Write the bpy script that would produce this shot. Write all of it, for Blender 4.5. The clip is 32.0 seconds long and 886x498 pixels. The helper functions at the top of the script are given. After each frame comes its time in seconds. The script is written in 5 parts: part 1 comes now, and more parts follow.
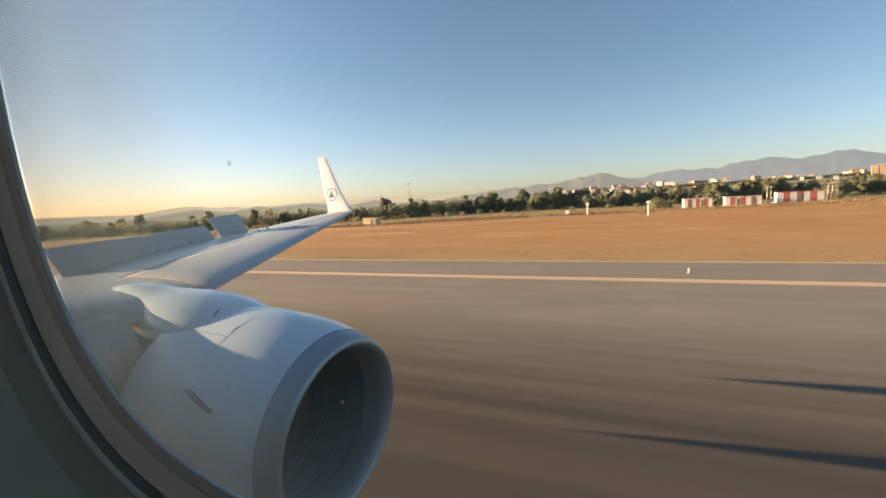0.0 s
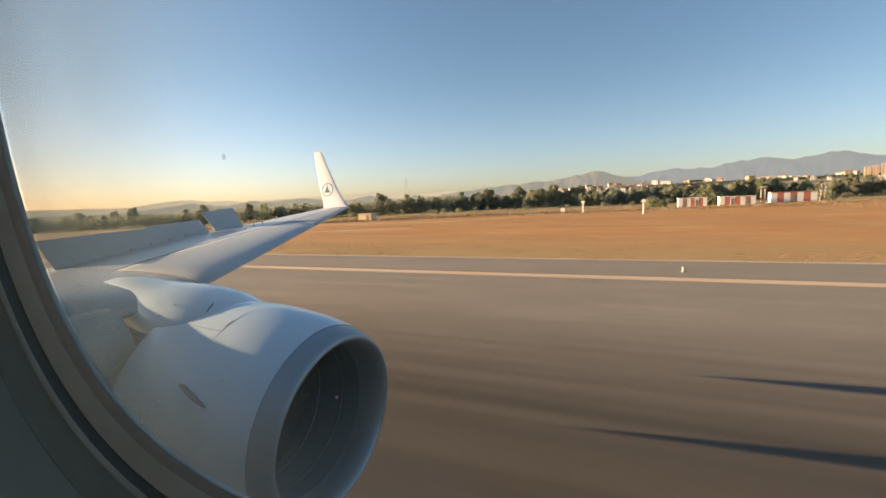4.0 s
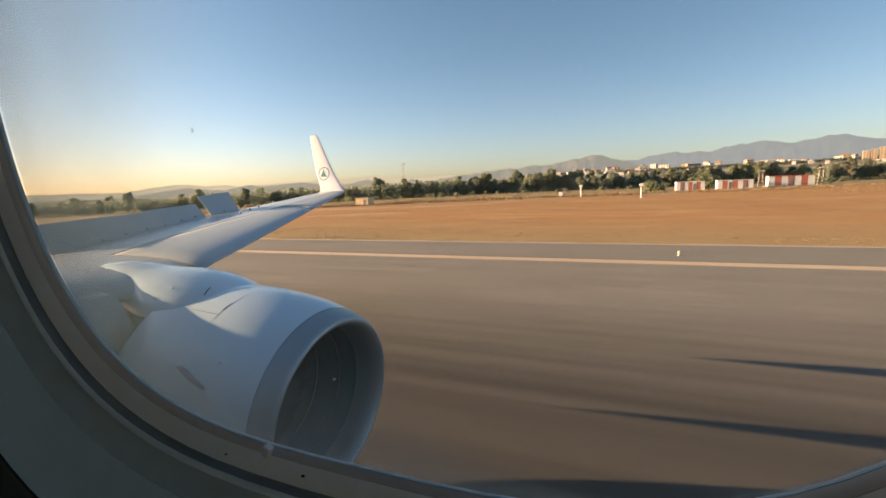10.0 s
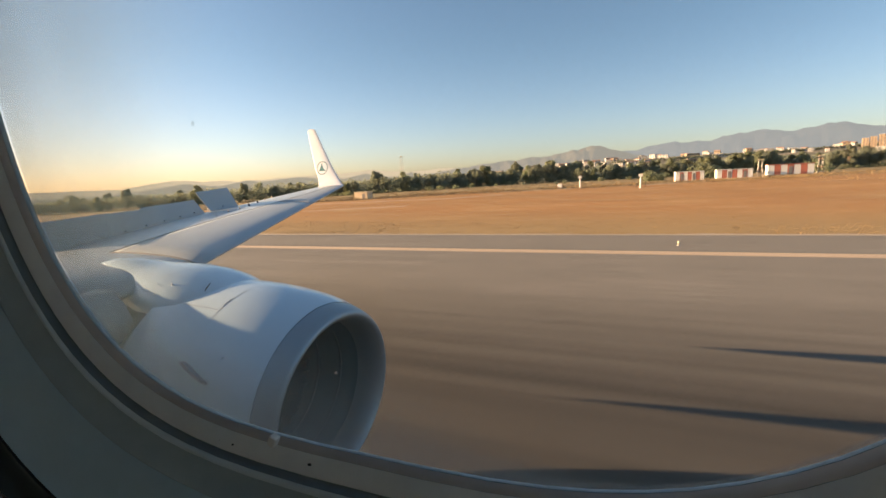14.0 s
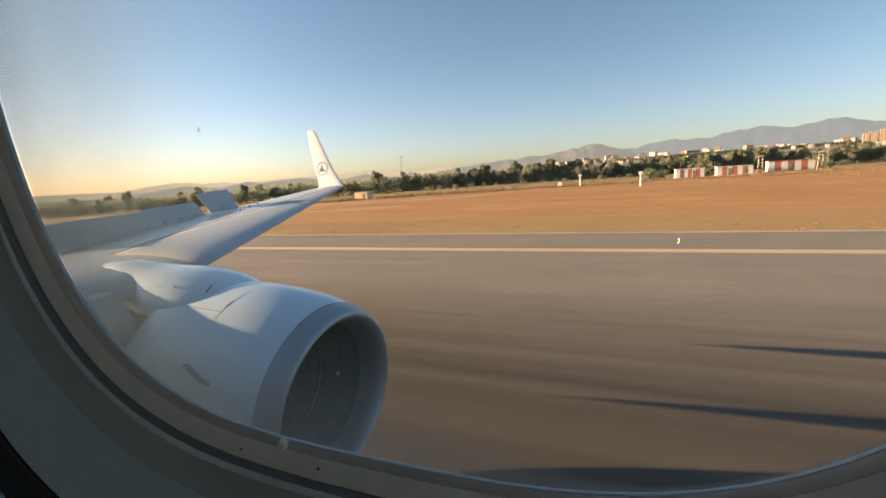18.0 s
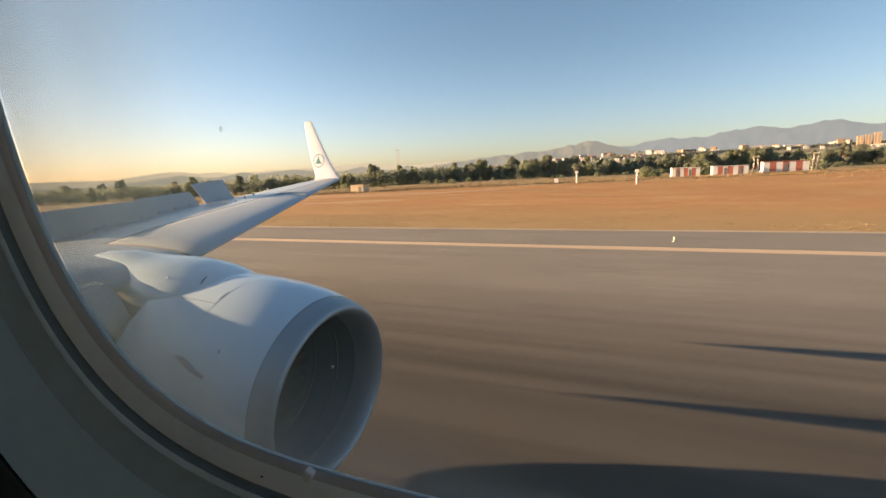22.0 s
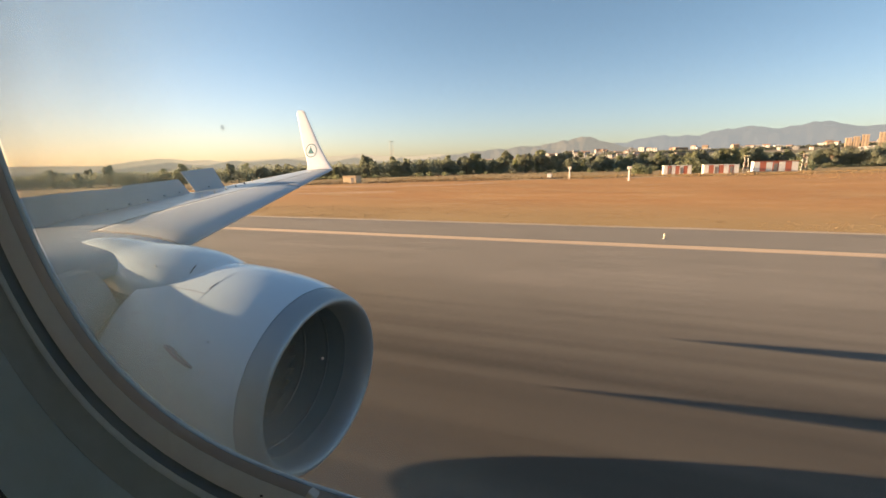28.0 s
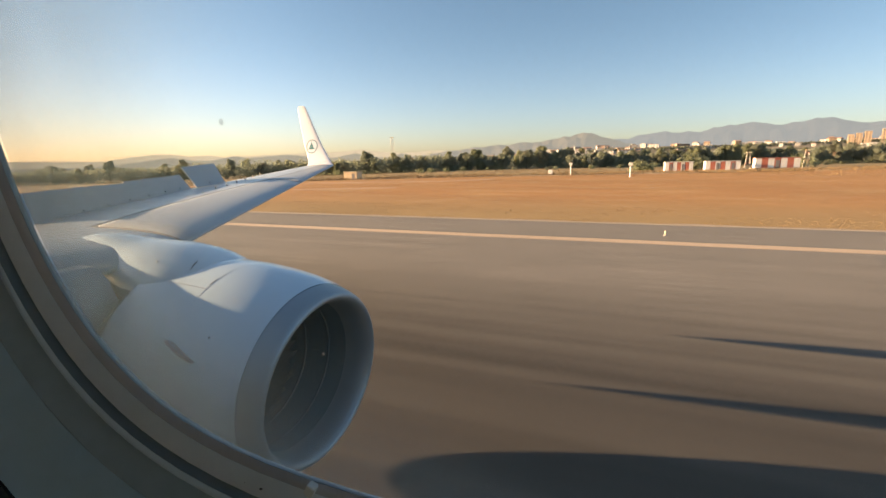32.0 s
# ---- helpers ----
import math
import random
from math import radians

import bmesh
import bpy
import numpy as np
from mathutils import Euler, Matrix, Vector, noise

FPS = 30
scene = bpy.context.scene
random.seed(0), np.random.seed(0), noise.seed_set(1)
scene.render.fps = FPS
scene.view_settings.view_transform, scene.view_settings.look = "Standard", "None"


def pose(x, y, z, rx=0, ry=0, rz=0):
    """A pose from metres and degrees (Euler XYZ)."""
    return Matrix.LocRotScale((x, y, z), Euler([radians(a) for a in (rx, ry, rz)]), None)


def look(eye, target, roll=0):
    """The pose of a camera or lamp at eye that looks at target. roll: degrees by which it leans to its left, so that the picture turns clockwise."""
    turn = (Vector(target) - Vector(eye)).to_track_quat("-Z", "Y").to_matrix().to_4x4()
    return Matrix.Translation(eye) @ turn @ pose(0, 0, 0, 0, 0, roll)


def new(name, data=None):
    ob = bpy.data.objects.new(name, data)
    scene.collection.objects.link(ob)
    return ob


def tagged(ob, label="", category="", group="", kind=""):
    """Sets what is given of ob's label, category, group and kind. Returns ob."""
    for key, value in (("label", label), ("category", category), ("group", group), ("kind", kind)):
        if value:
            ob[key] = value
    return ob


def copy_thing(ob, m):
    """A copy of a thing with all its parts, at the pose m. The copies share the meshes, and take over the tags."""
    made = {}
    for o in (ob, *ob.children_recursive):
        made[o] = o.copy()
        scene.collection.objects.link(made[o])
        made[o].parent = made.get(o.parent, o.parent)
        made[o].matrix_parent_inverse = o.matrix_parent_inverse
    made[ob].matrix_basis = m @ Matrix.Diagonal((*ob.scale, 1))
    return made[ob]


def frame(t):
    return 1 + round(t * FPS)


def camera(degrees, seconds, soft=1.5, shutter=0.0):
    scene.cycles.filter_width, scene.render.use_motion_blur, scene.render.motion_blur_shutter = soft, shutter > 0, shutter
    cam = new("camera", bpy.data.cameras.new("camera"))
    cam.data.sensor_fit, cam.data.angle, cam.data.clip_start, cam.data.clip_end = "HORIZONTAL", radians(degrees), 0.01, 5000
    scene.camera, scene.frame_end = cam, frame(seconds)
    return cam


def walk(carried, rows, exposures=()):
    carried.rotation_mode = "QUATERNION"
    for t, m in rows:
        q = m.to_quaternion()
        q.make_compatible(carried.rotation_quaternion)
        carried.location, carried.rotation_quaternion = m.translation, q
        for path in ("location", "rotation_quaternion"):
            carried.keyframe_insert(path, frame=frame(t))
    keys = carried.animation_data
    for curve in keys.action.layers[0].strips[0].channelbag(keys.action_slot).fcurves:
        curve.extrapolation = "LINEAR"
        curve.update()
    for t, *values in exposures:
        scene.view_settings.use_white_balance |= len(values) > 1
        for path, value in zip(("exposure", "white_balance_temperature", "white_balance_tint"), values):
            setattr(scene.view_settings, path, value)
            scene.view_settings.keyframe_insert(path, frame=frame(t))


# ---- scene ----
# World: x runs forward along the runway, y outboard from the cabin window, z up; the ground is at z = 0.
cam = camera(90.0, 32.0)
PATH = [
    (0, -0.0000, 0.0001, 3.6502, 84.51, 2.67, 23.08),
    (0.5, -0.0000, 0.0001, 3.6502, 83.93, 2.29, 23.06),
    (1, -0.0000, 0.0001, 3.6502, 83.75, 1.99, 22.86),
    (1.5, -0.0000, 0.0001, 3.6502, 83.98, 1.76, 22.66),
    (2, -0.0000, 0.0002, 3.6502, 84.13, 2.15, 22.43),
    (2.5, -0.0000, 0.0001, 3.6502, 83.94, 2.46, 22.59),
    (3, -0.0000, 0.0001, 3.6502, 83.84, 2.45, 22.68),
    (3.5, -0.0000, 0.0001, 3.6502, 83.91, 2.32, 22.70),
    (5.5, -0.0000, 0.0001, 3.6502, 84.25, 1.16, 21.94),
    (6, -0.0000, 0.0001, 3.6501, 84.04, 1.19, 21.72),
    (6.5, 0.0000, 0.0000, 3.6500, 83.94, 0.58, 21.88),
    (7, 0.0000, 0.0001, 3.6501, 84.06, 0.35, 22.10),
    (7.5, 0.0000, 0.0000, 3.6500, 83.81, 0.49, 22.54),
    (8, 0.0000, 0.0000, 3.6500, 83.86, 0.67, 22.29),
    (8.5, 0.0000, 0.0000, 3.6500, 83.42, 0.49, 22.26),
    (9, 0.0124, -0.0039, 3.6465, 82.98, 1.05, 22.28),
    (9.5, 0.0167, -0.0095, 3.6483, 82.39, 1.97, 22.34),
    (10, 0.0295, -0.0146, 3.6431, 82.01, 2.10, 22.25),
    (10.5, 0.0266, -0.0155, 3.6455, 81.83, 2.67, 22.28),
    (11, 0.0271, -0.0142, 3.6464, 81.73, 2.35, 22.22),
    (11.5, 0.0262, -0.0136, 3.6480, 81.35, 2.57, 22.16),
    (12, 0.0274, -0.0144, 3.6455, 81.13, 2.46, 22.09),
    (12.5, 0.0269, -0.0160, 3.6442, 81.13, 2.55, 22.03),
    (13, 0.0278, -0.0151, 3.6450, 81.01, 2.82, 21.91),
    (13.5, 0.0281, -0.0155, 3.6433, 81.03, 2.78, 22.02),
    (14, 0.0292, -0.0160, 3.6422, 81.10, 2.80, 22.10),
    (14.5, 0.0283, -0.0157, 3.6437, 80.93, 2.89, 22.13),
    (16.5, 0.0282, -0.0163, 3.6433, 81.02, 2.89, 22.04),
    (17, 0.0278, -0.0162, 3.6427, 81.11, 2.94, 22.15),
    (17.5, 0.0276, -0.0164, 3.6429, 81.08, 3.03, 22.16),
    (18, 0.0274, -0.0169, 3.6439, 81.04, 3.33, 22.10),
    (18.5, 0.0269, -0.0167, 3.6437, 81.07, 3.36, 22.02),
    (19, 0.0276, -0.0162, 3.6437, 81.14, 3.63, 22.01),
    (19.5, 0.0284, -0.0182, 3.6412, 81.29, 3.38, 22.11),
    (20, 0.0280, -0.0173, 3.6419, 81.30, 3.21, 22.10),
    (20.5, 0.0279, -0.0167, 3.6426, 81.23, 2.84, 22.08),
    (21, 0.0280, -0.0171, 3.6416, 81.22, 2.50, 22.08),
    (21.5, 0.0264, -0.0165, 3.6449, 80.70, 2.39, 21.89),
    (22, 0.0065, -0.0093, 3.6496, 80.30, 2.26, 21.67),
    (22.5, -0.0036, -0.0055, 3.6521, 79.64, 2.26, 21.32),
    (23, -0.0049, -0.0035, 3.6552, 79.31, 2.23, 20.98),
    (23.5, -0.0053, -0.0038, 3.6546, 78.94, 1.94, 20.82),
    (24, -0.0054, -0.0037, 3.6552, 78.61, 1.82, 20.65),
    (24.5, -0.0058, -0.0041, 3.6548, 78.60, 1.44, 20.63),
    (25, -0.0055, -0.0036, 3.6550, 78.65, 1.30, 20.58),
    (25.5, -0.0054, -0.0036, 3.6547, 78.80, 1.05, 20.68),
    (27.5, -0.0045, -0.0033, 3.6535, 79.47, 0.80, 20.81),
    (28, -0.0039, -0.0033, 3.6543, 79.36, 1.04, 20.81),
    (28.5, -0.0033, -0.0026, 3.6544, 79.39, 0.97, 20.86),
    (29, -0.0030, -0.0030, 3.6533, 79.33, 0.95, 20.98),
    (29.5, -0.0036, -0.0032, 3.6535, 79.15, 0.95, 21.02),
    (30, -0.0033, -0.0041, 3.6528, 79.15, 1.08, 21.03),
    (30.5, -0.0034, -0.0034, 3.6536, 78.90, 1.13, 20.96),
    (31, -0.0033, -0.0040, 3.6533, 78.88, 1.15, 20.97),
    (31.5, -0.0032, -0.0037, 3.6533, 78.88, 1.12, 20.94),
    (32, -0.0033, -0.0032, 3.6538, 78.87, 0.96, 20.93),
]
walk(cam, [(t, pose(x, y, z, rx, ry, rz)) for t, x, y, z, rx, ry, rz in PATH], [(0, 1.83, 8050, 14), (8, 1.75, 8050, 14), (14, 1.83, 8150, 15), (22, 1.86, 8200, 15), (32, 1.94, 8300, 15)])

# ---------------------------------------------------------------- sky and sun
SUN_EL, SUN_AZ = radians(9.2), math.atan2(-1.0, -0.17)
world = bpy.data.worlds.new("sky")
scene.world = world
world.use_nodes = True
wn = world.node_tree.nodes
sky = wn.new("ShaderNodeTexSky")
sky.sky_type = "NISHITA"
sky.sun_disc = False
sky.sun_elevation, sky.sun_rotation = SUN_EL, SUN_AZ
sky.altitude, sky.air_density, sky.dust_density, sky.ozone_density = 0, 0.9, 1.0, 2.8
wn["Background"].inputs["Strength"].default_value = 0.07
tint = wn.new("ShaderNodeMix")
tint.data_type, tint.blend_type = "RGBA", "MULTIPLY"
tint.inputs[0].default_value, tint.inputs[7].default_value = 1.0, (0.915, 1.0, 1.04, 1)
world.node_tree.links.new(sky.outputs[0], tint.inputs[6])
# evening haze brightens the sky all round the horizon
wl_ = world.node_tree.links
sky_dir, sky_sep, sky_up = wn.new("ShaderNodeTexCoord"), wn.new("ShaderNodeSeparateXYZ"), wn.new("ShaderNodeMapRange")
haze = wn.new("ShaderNodeMix")
haze.data_type, haze.blend_type = "RGBA", "MULTIPLY"
haze.inputs[7].default_value = (1.26, 1.1, 1.17, 1)
sky_up.interpolation_type = "SMOOTHSTEP"
sky_up.inputs["From Min"].default_value, sky_up.inputs["From Max"].default_value = 0.3, 0.02
wl_.new(sky_dir.outputs["Generated"], sky_sep.inputs[0])
wl_.new(sky_sep.outputs["Z"], sky_up.inputs["Value"])
wl_.new(sky_up.outputs[0], haze.inputs[0])
wl_.new(tint.outputs[2], haze.inputs[6])
wl_.new(haze.outputs[2], wn["Background"].inputs["Color"])
sun_dir = Vector((math.sin(SUN_AZ) * math.cos(SUN_EL), math.cos(SUN_AZ) * math.cos(SUN_EL), math.sin(SUN_EL)))
sun_data = bpy.data.lights.new("sun", "SUN")
sun_data.energy, sun_data.angle, sun_data.color = 5.0, radians(0.6), (1.0, 0.76, 0.52)
sun = new("sun", sun_data)
sun.matrix_world = look(sun_dir * 300, (0, 0, 0))

# ---------------------------------------------------------------- materials
def nodes_of(name):
    m = bpy.data.materials.new(name)
    m.use_nodes = True
    return m, m.node_tree.nodes, m.node_tree.links, m.node_tree.nodes["Principled BSDF"]


def ramp(n, stops):
    r = n.new("ShaderNodeValToRGB")
    els = r.color_ramp.elements
    while len(els) < len(stops):
        els.new(0.5)
    for e, (p, c) in zip(els, stops):
        e.position, e.color = p, (*c, 1)
    return r


def noise_tex(n, l, scale, detail=6, rough=0.6, stretch=(1, 1, 1), vec=None):
    tc, mp, nt = n.new("ShaderNodeTexCoord"), n.new("ShaderNodeMapping"), n.new("ShaderNodeTexNoise")
    mp.inputs["Scale"].default_value = stretch
    l.new(tc.outputs["Object"] if vec is None else vec, mp.inputs["Vector"])
    l.new(mp.outputs[0], nt.inputs["Vector"])
    nt.inputs["Scale"].default_value, nt.inputs["Detail"].default_value, nt.inputs["Roughness"].default_value = scale, detail, rough
    return nt.outputs["Fac"]


def mix(n, l, fac, a, b, kind="MIX"):
    m = n.new("ShaderNodeMix")
    m.data_type, m.blend_type = "RGBA", kind
    for sock, v in ((m.inputs[0], fac), (m.inputs[6], a), (m.inputs[7], b)):
        if isinstance(v, (int, float)):
            sock.default_value = v
        elif isinstance(v, tuple):
            sock.default_value = (*v, 1)
        else:
            l.new(v, sock)
    return m.outputs[2]


def bump(n, l, bsdf, height, strength=0.3, dist=0.02):
    b = n.new("ShaderNodeBump")
    b.inputs["Strength"].default_value, b.inputs["Distance"].default_value = strength, dist
    l.new(height, b.inputs["Height"])
    l.new(b.outputs[0], bsdf.inputs["Normal"])


def surface(name, colour, rough=0.6, metal=0.0, coarse=0.5, fine=12.0, vary=0.18, relief=0.15, dist=0.004, stretch=(1, 1, 1), dirt=None, spec=0.5, per_object=0.0):
    """A procedural surface: a base colour varied at two scales, stains, and fine relief."""
    m, n, l, p = nodes_of(name)
    big, small = noise_tex(n, l, coarse, 5, 0.6, stretch), noise_tex(n, l, fine, 6, 0.65, stretch)
    dark = tuple(c * (1 - vary) for c in colour)
    light = tuple(min(1, c * (1 + vary * 0.7)) for c in colour)
    col = mix(n, l, big, dark, light)
    r = ramp(n, [(0.3, (0.85, 0.85, 0.85)), (0.7, (1.08, 1.08, 1.08))])
    l.new(small, r.inputs[0])
    col = mix(n, l, min(1.0, vary * 3), col, r.outputs[0], "MULTIPLY")
    if dirt:
        d = ramp(n, [(0.55, (0, 0, 0)), (0.75, (0.6, 0.6, 0.6))])
        l.new(big, d.inputs[0])
        col = mix(n, l, d.outputs[0], col, dirt)
    if per_object:
        oi = n.new("ShaderNodeObjectInfo")
        rr = ramp(n, [(0, (1 - per_object,) * 3), (1, (1 + per_object * 0.6,) * 3)])
        l.new(oi.outputs["Random"], rr.inputs[0])
        col = mix(n, l, 1.0, col, rr.outputs[0], "MULTIPLY")
    l.new(col, p.inputs["Base Color"])
    p.inputs["Roughness"].default_value, p.inputs["Metallic"].default_value = rough, metal
    p.inputs["Specular IOR Level"].default_value = spec
    if relief:
        bump(n, l, p, small, relief, dist)
    return m


M_WHITE = surface("white_aircraft_paint", (0.74, 0.75, 0.77), 0.28, 0, 0.6, 7, 0.06, 0.03, 0.002, dirt=(0.55, 0.53, 0.5))
M_WING = surface("grey_wing_paint", (0.41, 0.46, 0.475), 0.34, 0, 0.5, 6, 0.1, 0.03, 0.002, stretch=(0.4, 1.6, 1), dirt=(0.42, 0.42, 0.42))
M_SLAT = surface("slat_shade_grey", (0.37, 0.42, 0.445), 0.5, 0.0, 0.5, 6, 0.1, 0.03, 0.002)
M_SPOILER = surface("spoiler_grey_paint", (0.42, 0.45, 0.46), 0.45, 0, 0.7, 8, 0.1, 0.03, 0.002)
M_LIP = surface("brushed_inlet_lip", (0.31, 0.38, 0.41), 0.45, 0.5, 1.0, 20, 0.1, 0.03, 0.002)
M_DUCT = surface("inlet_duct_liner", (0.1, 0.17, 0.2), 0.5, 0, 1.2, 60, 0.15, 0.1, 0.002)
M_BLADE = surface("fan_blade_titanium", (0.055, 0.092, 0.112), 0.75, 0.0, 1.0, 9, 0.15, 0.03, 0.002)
M_HOT = surface("hot_nozzle_metal", (0.2, 0.18, 0.16), 0.45, 0.8, 1.0, 9, 0.2, 0.05, 0.002)
# blue of the reflected sky is put into the white cowl's base colour
M_COWL = surface("sky_tinted_white_cowl", (0.52, 0.66, 0.725), 0.16, 0, 0.6, 7, 0.06, 0.03, 0.002, dirt=(0.56, 0.57, 0.58))
# the sleeve's near-black colour holds the shade under the wing
M_SLEEVE = surface("shade_dark_reverser", (0.13, 0.135, 0.14), 0.6, 0, 0.6, 7, 0.12, 0.03, 0.002)
M_GAP = surface("grey_panel_gap", (0.17, 0.17, 0.18), 0.7, 0, 2, 30, 0.1, 0)
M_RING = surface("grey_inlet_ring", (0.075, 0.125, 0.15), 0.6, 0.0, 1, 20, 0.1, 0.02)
M_LINE = surface("dark_panel_gap", (0.05, 0.05, 0.055), 0.7, 0, 2, 30, 0.1, 0)
M_STRAKE = surface("strake_grey", (0.26, 0.27, 0.29), 0.5, 0, 2, 20, 0.1, 0.02)
M_TEAL = surface("teal_emblem_paint", (0.03, 0.17, 0.19), 0.35, 0, 2, 20, 0.06, 0)
M_STEEL = surface("polished_fastener", (0.8, 0.78, 0.74), 0.3, 1.0, 2, 20, 0.05, 0)
# window plastics and lining are blued, standing in for skylight in the cabin
M_BEZEL = surface("sky_tinted_cabin_plastic", (0.45, 0.62, 0.71), 0.55, 0, 3, 90, 0.08, 0.12, 0.001)
M_SEAL = surface("dark_window_seal", (0.045, 0.06, 0.06), 0.55, 0, 5, 80, 0.15, 0.1, 0.001)
M_OLIVE = surface("olive_seal_rubber", (0.4, 0.48, 0.5), 0.7, 0, 5, 80, 0.15, 0.1, 0.001)
M_GASKET = surface("grey_brown_gasket", (0.66, 0.76, 0.79), 0.7, 0, 5, 80, 0.15, 0.1, 0.001)
M_RIM = surface("grey_brown_window_rim", (0.84, 0.86, 0.86), 0.6, 0, 3, 90, 0.1, 0.12, 0.001)
# browner and darker than the rest of the rim
M_EDGE = surface("brown_rim_edge", (0.56, 0.49, 0.44), 0.7, 0, 3, 90, 0.1, 0.12, 0.001)
M_SEALWALL = surface("dark_teal_seal_wall", (0.2, 0.235, 0.24), 0.6, 0, 5, 80, 0.15, 0.1, 0.001)
M_BEZEL2 = surface("dark_sky_tinted_plastic", (0.32, 0.47, 0.55), 0.55, 0, 3, 90, 0.08, 0.12, 0.001)
M_CABIN = surface("cabin_lining", (0.7, 0.8, 0.84), 0.6, 0, 3, 80, 0.06, 0.1, 0.001)


def runway_material():
    m, n, l, p = nodes_of("runway_asphalt")
    big = noise_tex(n, l, 0.05, 5, 0.6)
    streak = noise_tex(n, l, 0.9, 6, 0.6, (0.025, 1, 1))
    fine_streak = noise_tex(n, l, 3.0, 5, 0.65, (0.05, 1, 1))
    grain = noise_tex(n, l, 40, 4, 0.7)
    col = mix(n, l, big, (0.215, 0.193, 0.16), (0.278, 0.252, 0.212))
    r = ramp(n, [(0.34, (0.74, 0.72, 0.72)), (0.55, (1, 1, 1)), (0.75, (1.12, 1.11, 1.09))])
    l.new(streak, r.inputs[0])
    col = mix(n, l, 0.3, col, r.outputs[0], "MULTIPLY")
    r2 = ramp(n, [(0.3, (0.8, 0.8, 0.8)), (0.7, (1.12, 1.12, 1.12))])
    l.new(fine_streak, r2.inputs[0])
    col = mix(n, l, 0.4, col, r2.outputs[0], "MULTIPLY")
    r7 = ramp(n, [(0.3, (0.84, 0.84, 0.84)), (0.7, (1.14, 1.13, 1.12))])
    l.new(noise_tex(n, l, 0.5, 8, 0.72, (0.45, 1, 1)), r7.inputs[0])
    col = mix(n, l, 0.7, col, r7.outputs[0], "MULTIPLY")
    # rubber laid down where wheels run, a band along the runway's middle
    tc, sep = n.new("ShaderNodeTexCoord"), n.new("ShaderNodeSeparateXYZ")
    l.new(tc.outputs["Object"], sep.inputs[0])
    band = n.new("ShaderNodeMapRange")
    band.inputs["From Min"].default_value, band.inputs["From Max"].default_value = 14.5, 7.2
    l.new(sep.outputs["Y"], band.inputs["Value"])
    r3 = ramp(n, [(0.32, (0.9, 0.9, 0.9)), (0.66, (0.68, 0.68, 0.68))])
    l.new(noise_tex(n, l, 1.1, 6, 0.62, (0.012, 1, 1)), r3.inputs[0])
    mul = n.new("ShaderNodeMath")
    mul.operation = "MULTIPLY"
    l.new(band.outputs[0], mul.inputs[0])
    l.new(r3.outputs[0], mul.inputs[1])
    col = mix(n, l, mul.outputs[0], col, (0.036, 0.033, 0.031))
    # narrow tyre marks, running along the runway
    near = n.new("ShaderNodeMapRange")
    near.inputs["From Min"].default_value, near.inputs["From Max"].default_value = 16.0, 9.0
    l.new(sep.outputs["Y"], near.inputs["Value"])
    r6 = ramp(n, [(0.48, (0, 0, 0)), (0.78, (0.38, 0.38, 0.38))])
    l.new(noise_tex(n, l, 2.3, 4, 0.6, (0.006, 1, 1)), r6.inputs[0])
    skid = n.new("ShaderNodeMath")
    skid.operation = "MULTIPLY"
    l.new(near.outputs[0], skid.inputs[0])
    l.new(r6.outputs[0], skid.inputs[1])
    col = mix(n, l, skid.outputs[0], col, (0.03, 0.026, 0.023))
    l.new(col, p.inputs["Base Color"])
    p.inputs["Roughness"].default_value = 0.9
    p.inputs["Specular IOR Level"].default_value = 0.14
    bump(n, l, p, grain, 0.25, 0.004)
    return m


